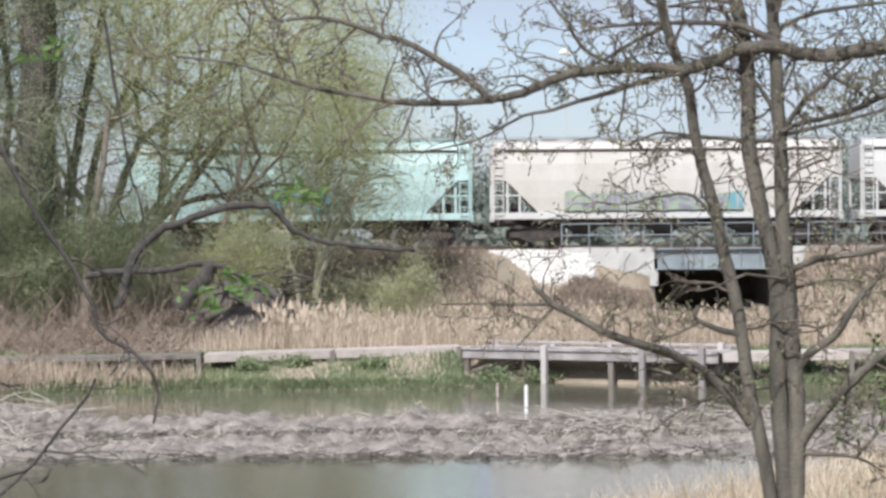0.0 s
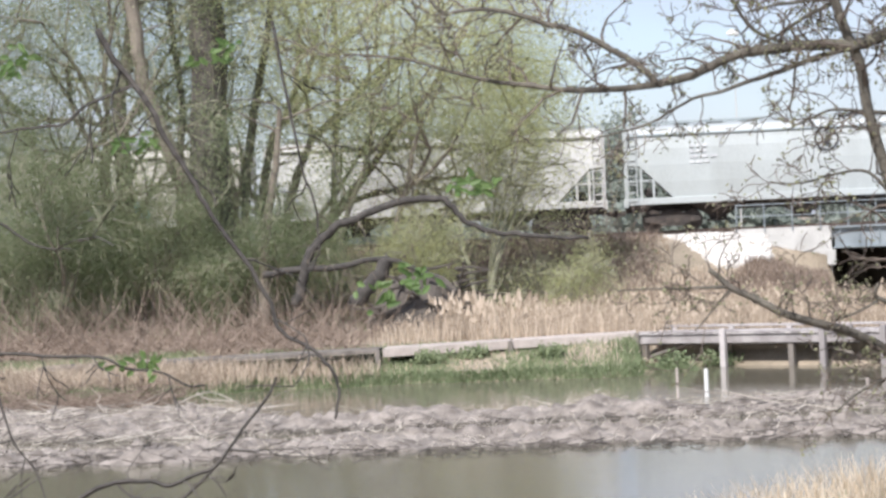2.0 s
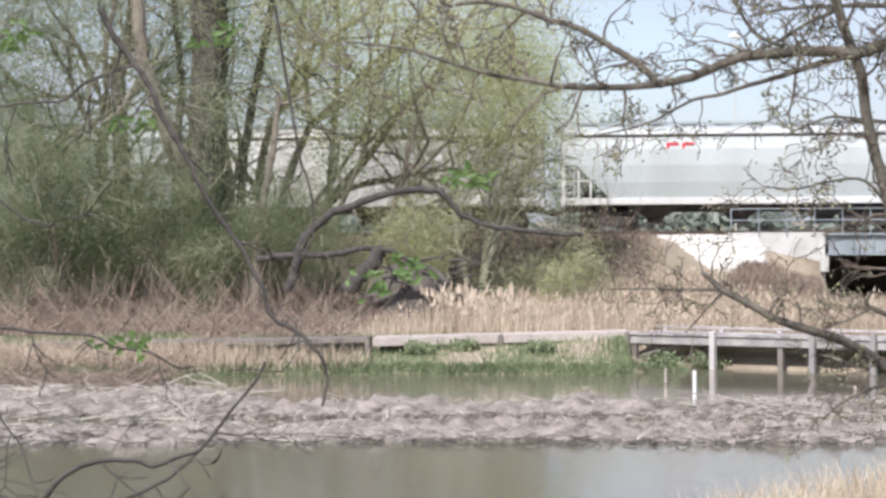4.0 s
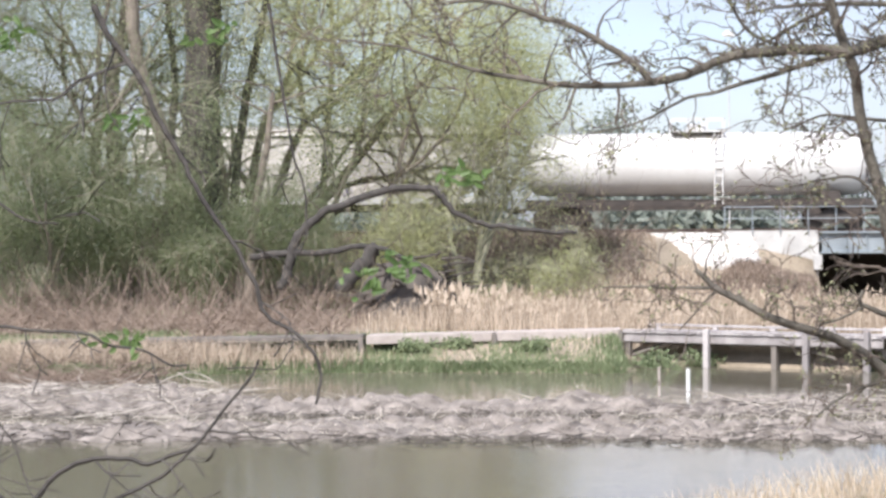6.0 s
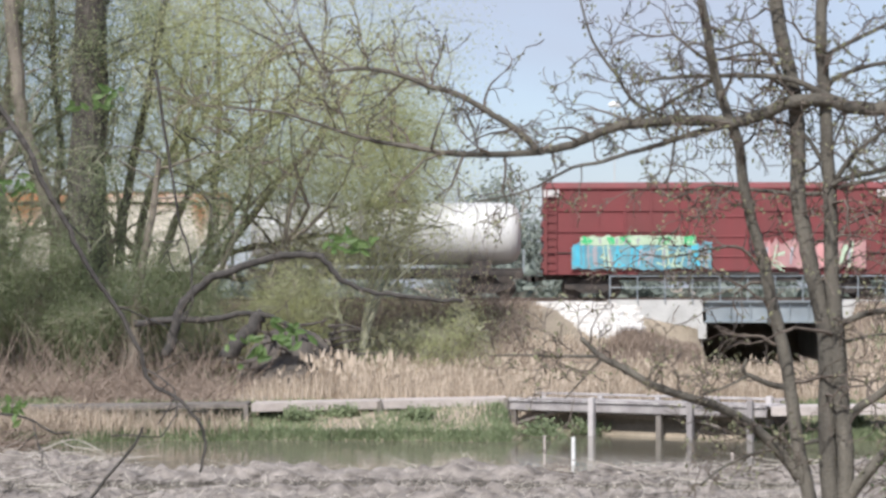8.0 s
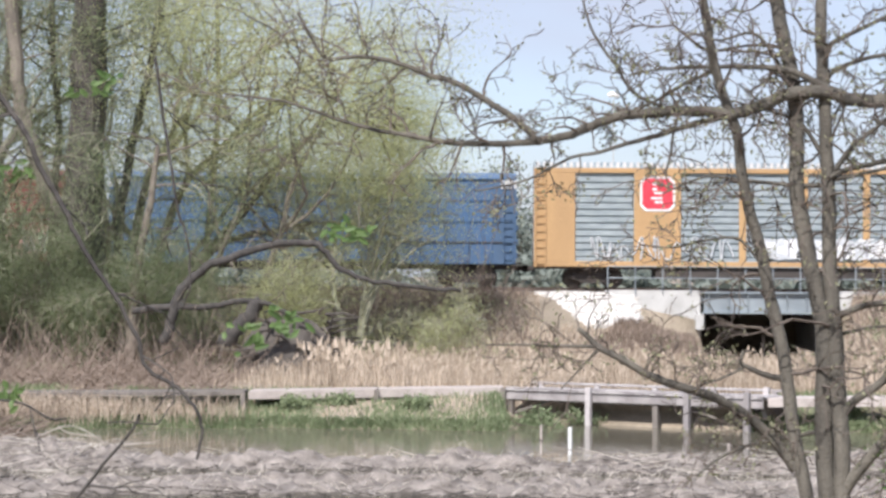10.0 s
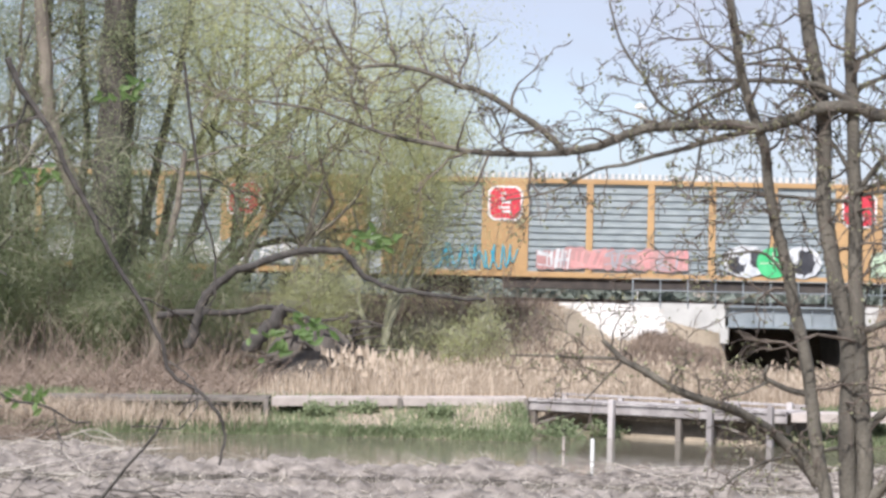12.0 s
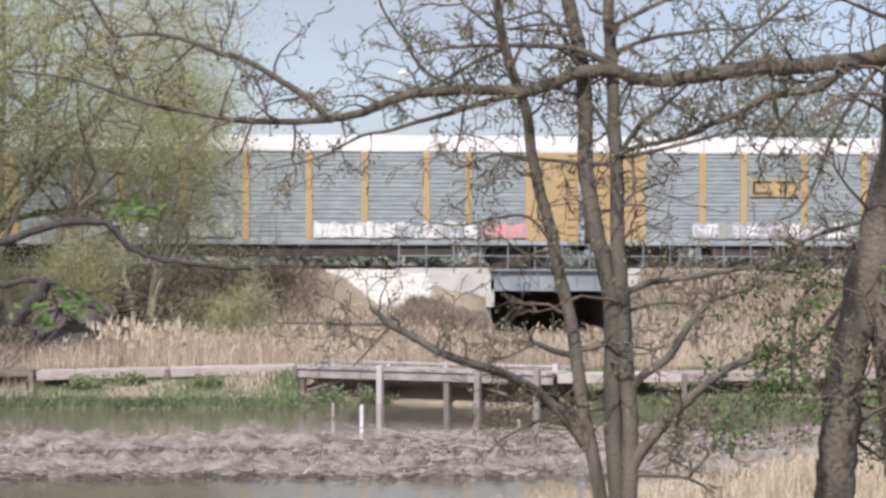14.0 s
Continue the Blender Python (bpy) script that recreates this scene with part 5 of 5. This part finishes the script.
def stump():
    """The broken stump at the water's edge, a ring of splinters round a hollow core."""
    x0, y0, z0 = [(-9.7, 31.5, -0.15)][0]
    st = thing("tree_stump", "broken pale hollow stump with splintered roots in the water", "stump")
    r = random.Random(71)
    part("core", Shape().loft([(-0.4, x0 - 0.5, x0 + 0.4, y0 - 0.2, y0 + 0.4), (0.35, x0 - 0.42, x0 + 0.3, y0 - 0.1, y0 + 0.3), (0.5, x0 - 0.3, x0 + 0.2, y0, y0 + 0.2)]), M_BARK_DARK, st)
    for k in range(44):
        a = 6.283 * k / 44
        x, y = x0 - 0.05 + 0.62 * math.cos(a) + r.gauss(0, 0.04), y0 + 0.1 + 0.4 * math.sin(a)
        h = r.uniform(0.25, 0.6) + 0.2 * math.cos(a * 2)
        part("splinter", Shape().tube([(x, y, -0.4), (x + r.gauss(0, 0.05), y, h * 0.5), (x + r.gauss(0, 0.08), y, h * 0.85), (x + r.gauss(0, 0.12), y, h)], [0.12, 0.09, 0.06, 0.02], 5), (M_DEAD, M_BRUSH, M_BARK_FAR, M_BARK)[r.randrange(4)], st)
    for k in range(9):
        a = r.uniform(-0.5, 3.6)
        part("root", Shape().tube([(x0 + 0.4 * math.cos(a), y0, 0.25), (x0 + 0.8 * math.cos(a), y0 - 0.1, 0.2), (x0 + 1.1 * math.cos(a), y0 - 0.2, -0.1)], [0.06, 0.045, 0.02], 5), M_DEAD, st)


stump()


def loose_logs():
    for path, r0, m, label in (([(-0.72, 41.5, -0.04), (-0.51, 41.5, 0.06), (-0.26, 41.5, 0.01)], 0.06, M_BARK_DARK, "dark wet log lying on the mud"),
                           ([(-15.13, 44, -0.1), (-14.18, 44, -0.09), (-13.36, 44, -0.17), (-12.9, 44, -0.21)], 0.06, M_DEAD, "bleached log lying on the mud"),
                           ([(-9.37, 46, 0.55), (-8.89, 46, 0.79), (-8.42, 46, 0.88), (-7.83, 46, 0.57)], 0.018, M_DEAD, "bleached forked branch on the mud"),
                           ([(-8.77, 46, 0.88), (-8.54, 46, 0.74), (-7.88, 46, 0.67)], 0.016, M_DEAD, "bleached stick on the mud"),
                           ([(-8.15, 43, -0.09), (-8.03, 43, 0.29), (-7.87, 43, 0.75)], 0.02, M_DEAD, "pale stalk standing in the mud"),
                           ([(5.38, 45.5, -0.31), (5.84, 45.5, -0.27), (6.41, 45.5, -0.3)], 0.06, M_WHITE, "white plank washed up on the mud"),
                           ([(-7.08, 41, -0.37), (-6.66, 41, -0.29), (-5.98, 41, -0.31)], 0.03, M_DEAD, "floating stick at the edge of the mud")):
        p = Plant(80)
        p.limb(path, r0, r0 * 0.6, wobble=0.1)
        t = thing("log", label, "log", "washed-up wood")
        part("wood", p.wood, m, t)


loose_logs()


def street_lamp():
    """The tall lamp far behind the railway."""
    x, y, z = [(7.66, 140, 15.2)][0]
    t = thing("street_lamp", "slender pale lamp post far behind the railway", "street lamp")
    part("post", Shape().tube([(x, y, 0.5), (x, y, z - 0.2)], [0.05, 0.03], 8), M_CONCRETE, t)
    part("lamp_head", Shape().tube([(x - 0.35, y, z), (x, y, z + 0.12), (x + 0.35, y, z)], [0.12, 0.2, 0.12], 8), M_WHITE, t)


street_lamp()


def near_stems():
    """The bare tree of several stems on the near bank; its boughs lie in one plane across the view."""
    p = Plant(101)
    p.crook, p.end = 0.3, 0.0045
    t = thing("tree", "bare multi-stemmed tree with crooked twigs on the near bank", "tree", "near trees")
    twigs = Shape()

    def limb(name, path, r0, r1, every, length, start):
        pa, ra = p.limb([(x, 20.0 + 0.15 * math.sin(x * 3), z) for x, z in path], r0, r1, wobble=0.03)
        part(name, p.wood, M_BARK, t, smooth=True)
        p.wood = Shape()
        p.twigs(pa, ra, every, length, 2, start=start)
        twigs.add(p.wood.v, p.wood.f)
        p.wood = Shape()

    def stem(path, r0, r1):
        limb("stem", path, r0, r1, 0.28, 0.75, 0.3)

    def bough(path, r0, r1):
        limb("bough", path, r0, r1, 0.13, 0.42, 0.15)

    stem([(2.95, 0.94), (2.92, 1.44), (2.87, 1.83), (2.79, 2.25), (2.71, 2.65), (2.66, 3.05), (2.59, 3.46), (2.48, 3.91), (2.41, 4.26), (2.3, 4.61), (2.23, 4.96), (2.18, 5.31), (2.05, 5.62), (1.95, 5.97), (1.9, 6.27), (1.77, 7), (1.74, 7.61)], 0.072, 0.038)
    stem([(3.04, 0.94), (3.04, 1.44), (3.02, 1.83), (2.99, 2.25), (2.97, 2.65), (2.97, 3.05), (2.97, 3.46), (2.91, 3.86), (2.84, 4.16), (2.79, 4.46), (2.73, 4.76), (2.73, 5.27), (2.71, 5.62), (2.65, 5.97), (2.58, 6.27), (2.47, 7.01), (2.4, 7.62)], 0.085, 0.060)
    stem([(3.1, 0.93), (3.1, 1.44), (3.11, 1.83), (3.12, 2.14), (3.12, 2.55), (3.09, 2.95), (3.07, 3.35), (3.04, 3.76), (3.01, 4.16), (3.01, 4.61), (2.99, 5.02), (2.97, 5.47), (2.95, 5.88), (2.93, 6.28), (2.97, 7.01), (3.01, 7.62)], 0.085, 0.047)
    bough([(3.1, 2.04), (3.25, 2.3), (3.5, 2.6), (3.71, 2.8), (3.96, 2.98), (4.22, 3.08), (4.42, 3.15)], 0.06, 0.025)
    bough([(3.12, 2.8), (3.25, 2.95), (3.45, 3.1), (3.6, 3.35), (3.73, 3.51), (3.83, 3.61), (3.87, 3.78)], 0.045, 0.022)
    bough([(3.84, 3.62), (4.11, 3.68), (4.27, 3.76)], 0.022, 0.01)
    bough([(3.07, 3.66), (3.3, 3.76), (3.6, 3.8), (3.96, 3.86), (4.27, 3.89), (4.78, 3.86), (5.04, 4.02)], 0.032, 0.014)
    bough([(3.04, 4.87), (3.37, 4.94), (3.8, 5.05), (4.16, 5.15)], 0.022, 0.01)
    bough([(3.04, 4.92), (3.19, 5.15), (3.39, 5.32), (3.62, 5.53)], 0.028, 0.014)
    bough([(3.37, 5.4), (3.55, 5.3), (3.78, 5.15)], 0.018, 0.009)
    bough([(3.01, 4.82), (2.73, 4.82), (2.53, 4.84), (2.28, 4.86), (1.97, 4.89), (1.82, 4.86), (1.52, 4.73)], 0.024, 0.008)
    bough([(3.01, 4.97), (2.83, 5.29), (2.68, 5.47)], 0.028, 0.012)
    bough([(2.74, 2.3), (2.59, 2.5), (2.33, 2.75), (2.03, 2.93), (1.73, 3.03), (1.43, 3.13), (1.17, 3.28), (0.97, 3.38), (0.9, 3.45), (0.8, 3.54)], 0.055, 0.022)
    bough([(0.97, 3.38), (0.72, 3.38), (0.52, 3.38), (0.32, 3.39), (-0.02, 3.39)], 0.018, 0.007)
    bough([(0.97, 3.36), (0.77, 3.13), (0.65, 3)], 0.012, 0.006)
    bough([(2.64, 3.1), (2.48, 3.13), (2.31, 3.2), (2.23, 3.25), (2.26, 3.35)], 0.032, 0.014)
    bough([(2.26, 3.2), (2.03, 3.1), (1.83, 3.05)], 0.014, 0.007)
    bough([(2.98, 5.98), (3.03, 6.08), (3.29, 6.21), (3.54, 6.34), (3.85, 6.59)], 0.028, 0.012)
    bough([(2.98, 5.72), (3.04, 5.83), (3.29, 5.93), (3.55, 5.97), (3.85, 6.01), (4.21, 6.05), (4.57, 6.25)], 0.026, 0.01)
    bough([(2.71, 5.62), (2.53, 5.97), (2.33, 6.17), (2.02, 6.09), (1.77, 6.14), (1.62, 6.01)], 0.02, 0.008)
    bough([(3.09, 2.04), (3.25, 2.04), (3.61, 2.02), (3.86, 1.89)], 0.022, 0.01)
    bough([(3.61, 2.02), (3.84, 2.29), (3.81, 2.5), (3.7, 2.7)], 0.016, 0.009)
    bough([(2.97, 2.65), (2.74, 2.6), (2.33, 2.52), (2.03, 2.4), (1.83, 2.25)], 0.024, 0.008)
    bough([(2.98, 3.46), (3.19, 3.53), (3.45, 3.58), (3.7, 3.56)], 0.02, 0.008)
    bough([(2.46, 4.06), (2.23, 4.33), (1.93, 4.33), (1.62, 4.26), (1.37, 4.28)], 0.018, 0.006)
    tagged(part("twig_mass", twigs, M_TWIG, t), kind="stuff")
    part("crown", p.leaves(4200, 0.022, 0.035), M_BUD, t, "sparse opening leaf buds")


near_stems()


def near_trunk():
    """The dark forked tree whose long bough sweeps across the view."""
    q = Plant(102)
    q.crook, q.end = 0.3, 0.0045
    t = thing("tree", "dark bare tree with a long sweeping bough", "tree", "near trees")
    twigs = Shape()

    def limb(name, path, y, r0, r1, material, every, length, start):
        pa, ra = q.limb([(x, y, z) for x, z in path], r0, r1, wobble=0.06)
        part(name, q.wood, material, t, "dark flaking bark" if name == "trunk" else "", smooth=True)
        q.wood = Shape()
        q.twigs(pa, ra, every, length, 2, start=start)
        twigs.add(q.wood.v, q.wood.f)
        q.wood = Shape()

    def stem(path, r0, r1):
        limb("trunk", path, 19.5, r0, r1, M_FLAKE, 0.22, 1.1, 0.2)

    def bough(path, r0, r1):
        limb("bough", path, 20.0, r0, r1, M_BARK, 0.13, 0.55 if r0 > 0.03 else 0.38, 0.05)

    stem([(4.79, 1.29), (4.84, 1.79), (4.87, 2.13), (4.9, 2.58), (4.94, 2.98), (5.04, 3.47), (5.19, 4.02), (5.31, 4.51), (5.41, 5.01), (5.46, 5.75), (5.48, 6.99)], 0.175, 0.160)
    stem([(5.5, 1.39), (5.47, 1.98), (5.42, 2.48), (5.35, 3.02), (5.28, 3.47), (5.19, 4.02)], 0.150, 0.130)
    bough([(5.6, 5.87), (5.29, 5.77), (4.98, 5.74), (4.57, 5.69), (4.21, 5.68), (3.85, 5.62), (3.55, 5.58), (3.24, 5.57), (2.93, 5.65), (2.63, 5.62), (2.33, 5.49), (2.12, 5.44), (1.87, 5.47), (1.52, 5.46), (1.22, 5.43), (0.97, 5.36), (0.72, 5.25), (0.42, 5.19)], 0.085, 0.036)
    bough([(0.42, 5.19), (0.02, 5.17), (-0.33, 5.18), (-0.72, 5.24), (-1.02, 5.29), (-1.37, 5.39), (-1.81, 5.53), (-2.35, 5.6)], 0.032, 0.01)
    bough([(0.42, 5.2), (0.24, 5.38), (0.02, 5.52), (-0.28, 5.7), (-0.58, 5.79), (-0.88, 5.9), (-1.17, 5.94), (-1.44, 5.92), (-1.57, 6.08), (-1.71, 6.33)], 0.034, 0.012)
    bough([(3.24, 5.57), (2.99, 5.67), (2.68, 5.82), (2.33, 5.86), (1.92, 5.86), (1.52, 5.84), (1.22, 5.78)], 0.038, 0.009)
    bough([(2.02, 5.84), (1.72, 5.71), (1.47, 5.56), (1.22, 5.45)], 0.02, 0.012)
    bough([(2.18, 5.44), (1.82, 5.36), (1.52, 5.26), (1.22, 5.18), (0.97, 5.1), (0.72, 5.05), (0.32, 4.85), (-0.13, 4.75)], 0.03, 0.008)
    bough([(1.67, 5.44), (1.62, 5.26), (1.6, 5.08), (1.56, 4.91), (1.6, 4.76)], 0.015, 0.007)
    bough([(1.52, 5.51), (1.27, 5.63), (1.12, 5.86), (0.97, 6.06), (0.87, 6.26), (0.79, 6.56)], 0.018, 0.01)
    bough([(3.85, 5.63), (4.06, 5.86), (4.31, 6.07), (4.57, 6.3), (4.77, 6.55)], 0.024, 0.01)
    bough([(5.55, 5.92), (5.29, 5.8), (5.09, 5.69), (4.83, 5.51), (4.57, 5.46), (4.31, 5.41), (4.11, 5.28), (3.85, 5.18), (3.62, 5.07), (3.34, 5), (3.14, 4.96), (3.01, 4.89)], 0.045, 0.02)
    bough([(5.45, 5.75), (5.32, 5.64), (5.14, 5.39), (4.98, 5.13), (4.86, 4.83), (4.75, 4.57), (4.62, 4.39), (4.47, 4.32)], 0.024, 0.01)
    bough([(4.67, 5.44), (4.47, 5.18), (4.29, 4.92), (4.29, 4.77)], 0.014, 0.008)
    bough([(5.4, 5.54), (5.24, 5.24), (5.11, 4.98), (5.04, 4.68)], 0.016, 0.007)
    bough([(5.24, 4.17), (4.78, 3.76), (4.63, 3.46), (4.58, 3.05), (4.6, 2.75), (4.58, 2.52)], 0.022, 0.01)
    bough([(5.19, 3.76), (5.04, 3.56), (4.83, 3.3), (4.58, 3.1), (4.27, 2.9), (4.12, 2.75), (3.96, 2.44)], 0.03, 0.012)
    bough([(4.99, 2.44), (5.09, 2.39), (5.4, 2.19), (5.61, 2.13)], 0.03, 0.012)
    bough([(5.4, 4.37), (5.09, 4.27), (4.78, 4.17), (4.47, 4.01), (4.22, 3.91)], 0.026, 0.01)
    tagged(part("twig_mass", twigs, M_TWIG, t), kind="stuff")
    part("crown", q.leaves(5200, 0.022, 0.035), M_BUD, t, "sparse opening leaf buds")
    low = [c for c in q.tips if c[0].z < 3.9 and c[0].x > 3.4]
    q.tips = low or q.tips
    part("leaves", q.leaves(2200, 0.032, 0.06, 1.5), M_GREEN, t, "fresh green leaves")


near_trunk()


def leaf_sprays(bough):
    """Fresh leaves on thin twigs close to the camera."""
    r = random.Random(61)
    y = 9.0
    for x, z in [(-2.7, 4.7), (-2.53, 4.71), (-2.43, 4.72), (-2.39, 4.76), (-1.54, 4.76), (-1.62, 4.72), (-1.96, 4.41), (-1.87, 4.4), (-0.57, 4.18), (-0.52, 4.16), (-0.62, 4.18), (-0.81, 3.84), (-0.82, 3.78), (-0.92, 3.73), (-1.91, 3.51), (-1.97, 3.52), (-0.97, 3.77)]:
        top = Vector((x + r.uniform(-0.05, 0.05), y, z + 0.12))
        t = part("leaf_twig", Shape().tube([top, (x, y, z + 0.05), (x + r.uniform(-0.02, 0.02), y, z - 0.03)], [0.0016, 0.0013, 0.001], 4), M_TWIG, bough, "thin hanging twig with fresh bright green leaves")
        for k in range(r.randint(8, 12)):
            c = Vector((x + r.gauss(0, 0.035), y + r.gauss(0, 0.04), z + r.gauss(0, 0.024)))
            a = Vector((r.gauss(0, 1), r.gauss(0, 0.5), r.gauss(-0.3, 0.6))).normalized() * r.uniform(0.018, 0.034)
            b = a.cross(Vector((r.gauss(0, 0.4), 1, r.gauss(0, 0.4)))).normalized() * 0.012
            n = a.cross(b).normalized() * 0.004
            part("leaf", Shape().add([c - a, c - a * 0.3 + b + n, c + a * 0.4 + b * 0.8 + n, c + a, c + a * 0.4 - b * 0.8 + n, c - a * 0.3 - b + n, c], [(0, 1, 6), (1, 2, 6), (2, 3, 6), (3, 4, 6), (4, 5, 6), (5, 0, 6)]), M_SPRAY, t)


def hanging_boughs():
    p = Plant(103)
    t = thing("branch", "thin dark bough hanging into view over the water", "branch")

    def bough(path, r0, r1):
        pa, ra = p.limb([(x, 9.0, z) for x, z in path], r0, r1)
        p.twigs(pa, ra, 0.3, 0.28, 1, start=0.1)
        part("bough", p.wood, M_BOUGH, t)
        p.wood = Shape()

    bough([(-2.05, 4.87), (-2.01, 4.79), (-1.91, 4.64), (-1.85, 4.55), (-1.78, 4.39), (-1.7, 4.26), (-1.62, 4.1), (-1.5, 3.92), (-1.4, 3.74), (-1.36, 3.62), (-1.26, 3.56), (-1.17, 3.47), (-1.14, 3.38), (-1.16, 3.26)], 0.015, 0.006)
    bough([(-3.19, 3.2), (-2.8, 3.03), (-2.66, 2.94), (-2.51, 2.9), (-2.32, 2.8), (-2.18, 2.69)], 0.022, 0.016)
    bough([(-2.35, 2.82), (-2.21, 2.98), (-2.07, 3.04), (-1.93, 3.04), (-1.84, 3.02), (-1.74, 3.06), (-1.65, 3.09), (-1.54, 3.23), (-1.42, 3.38), (-1.39, 3.44)], 0.012, 0.005)
    bough([(-2.25, 2.78), (-1.97, 2.88), (-1.79, 2.97), (-1.66, 3.08)], 0.01, 0.006)
    bough([(-3.09, 3.45), (-2.81, 3.51), (-2.66, 3.56), (-2.5, 3.58), (-2.29, 3.56), (-2.1, 3.55), (-2, 3.5), (-1.86, 3.48), (-1.75, 3.42), (-1.68, 3.42)], 0.009, 0.004)
    bough([(-2.81, 3.51), (-2.66, 3.49), (-2.5, 3.48)], 0.007, 0.003)
    bough([(-2.54, 3.48), (-2.51, 3.33), (-2.47, 3.21), (-2.39, 3.1), (-2.35, 2.96)], 0.006, 0.003)
    bough([(-3.1, 4.31), (-2.81, 4.26), (-2.6, 4.19), (-2.46, 4.09), (-2.34, 4.01), (-2.2, 3.99)], 0.009, 0.004)
    bough([(-1.91, 4.64), (-2.11, 4.57), (-2.2, 4.5), (-2.34, 4.49), (-2.58, 4.47), (-2.81, 4.48)], 0.008, 0.004)
    bough([(-1.34, 4.87), (-1.3, 4.6), (-1.26, 4.37), (-1.24, 4.24), (-1.2, 4.13), (-1.19, 3.94)], 0.007, 0.004)
    leaf_sprays(t)


hanging_boughs()


def fallen_limbs():
    p = Plant(104, False)
    t = thing("fallen_limb", "arched bare willow limb leaning over the reeds", "fallen limb")

    def limb(path, r0, r1):
        p.wood = Shape()
        pa, ra = p.limb([(x, 70.0, z) for x, z in path], r0, r1)
        part("limb", p.wood, M_BOUGH, t, smooth=True)
        p.wood = p.fine
        p.twigs(pa, ra, 0.9, 1.1, 1, start=0.15)

    limb([(-10.09, 1.85), (-9.87, 2.47), (-9.69, 3.17), (-9.3, 3.79), (-8.6, 4.32), (-7.54, 4.67), (-6.49, 4.94), (-5.43, 4.97), (-4.99, 4.67), (-4.55, 4.15), (-3.5, 3.8), (-2.27, 3.68), (-0.87, 3.54)], 0.17, 0.06)
    limb([(-11.07, 2.85), (-9.66, 3), (-8.77, 2.96), (-7.89, 3.14), (-7.01, 3.14), (-6.31, 2.83), (-5.6, 2.48), (-5.07, 1.96)], 0.12, 0.06)
    limb([(-7.1, 3.09), (-7.71, 2.39), (-8.21, 1.77)], 0.24, 0.26)
    tagged(part("twig_mass", p.fine, M_BARK_FAR, t), kind="stuff")


fallen_limbs()


def shade_mound():
    """Dark mound with roots, added for the shaded hollow under the arched limb."""
    r = random.Random(91)
    x0, y0 = -6.6, 73.5
    t = thing("hollow_mound", "dark rooty mound added as the shaded hollow under the limb", "root plate")
    z0 = on_ground(x0, y0) - 0.3
    n, m = 36, 9
    v = []
    for j in range(m):
        f = j / (m - 1)
        for i in range(n):
            a = 6.28318 * i / n
            k = math.sqrt(max(0.0, 1 - f * f)) * (1 + 0.12 * math.sin(3 * a + 2 * f) + r.uniform(-0.08, 0.08))
            v.append((x0 + 1.7 * k * math.cos(a), y0 + 0.9 * k * math.sin(a), z0 + 2.25 * f + r.uniform(-0.06, 0.06)))
    q = [(j * n + i, j * n + (i + 1) % n, (j + 1) * n + (i + 1) % n, (j + 1) * n + i) for j in range(m - 1) for i in range(n)]
    part("mound_body", Shape().add(v, q), M_BARK_DARK, t, "mound coloured dark as shade")
    for _ in range(34):
        a, h = r.uniform(3.0, 6.4), r.uniform(0.3, 2.3)
        p0 = Vector((x0 + 1.5 * math.cos(a), y0 + 0.75 * math.sin(a), z0 + h))
        d = Vector((math.cos(a) + r.gauss(0, 0.5), -0.6, r.gauss(0.1, 0.5)))
        part("root", Shape().tube([p0, p0 + d * 0.35, p0 + d * 0.7 + Vector((0, 0, r.gauss(0, 0.15)))], [0.06, 0.04, 0.015], 5), (M_BARK_FAR, M_BARK_DARK)[r.randrange(2)], t)


shade_mound()


# ---- what moves ----
# seconds, and the metres that the train has run
LAG = [(0.0, 0.0), (0.5, 0.4), (1.0, 0.9), (1.5, 1.45), (10.5, 1.45), (11.5, 1.75), (12.5, 1.85), (13.0, 1.6), (13.5, 1.9), (14.0, 2.25)]
RUN = [(t, 18.07 * t - float(np.interp(t, *zip(*LAG)))) for t in (0.0, 0.1, *(0.5 * k for k in range(1, 28)), 13.9, 14.0)]


def motions():
    for car, x in TRAIN:
        walk(car, [(t, pose(x - s, TRACK_Y, RAIL_Z)) for t, s in RUN])

    # every wheelset rolls on the rail without slipping
    ts, ss = zip(*RUN)
    turn = [(k / FPS, math.degrees(-float(np.interp(k / FPS, ts, ss)) / 0.46)) for k in range(14 * FPS + 1)]
    for wheel, x in WHEELS:
        walk(wheel, [(t, pose(x, 0, 0.46, 0, g, 0)) for t, g in turn])


motions()
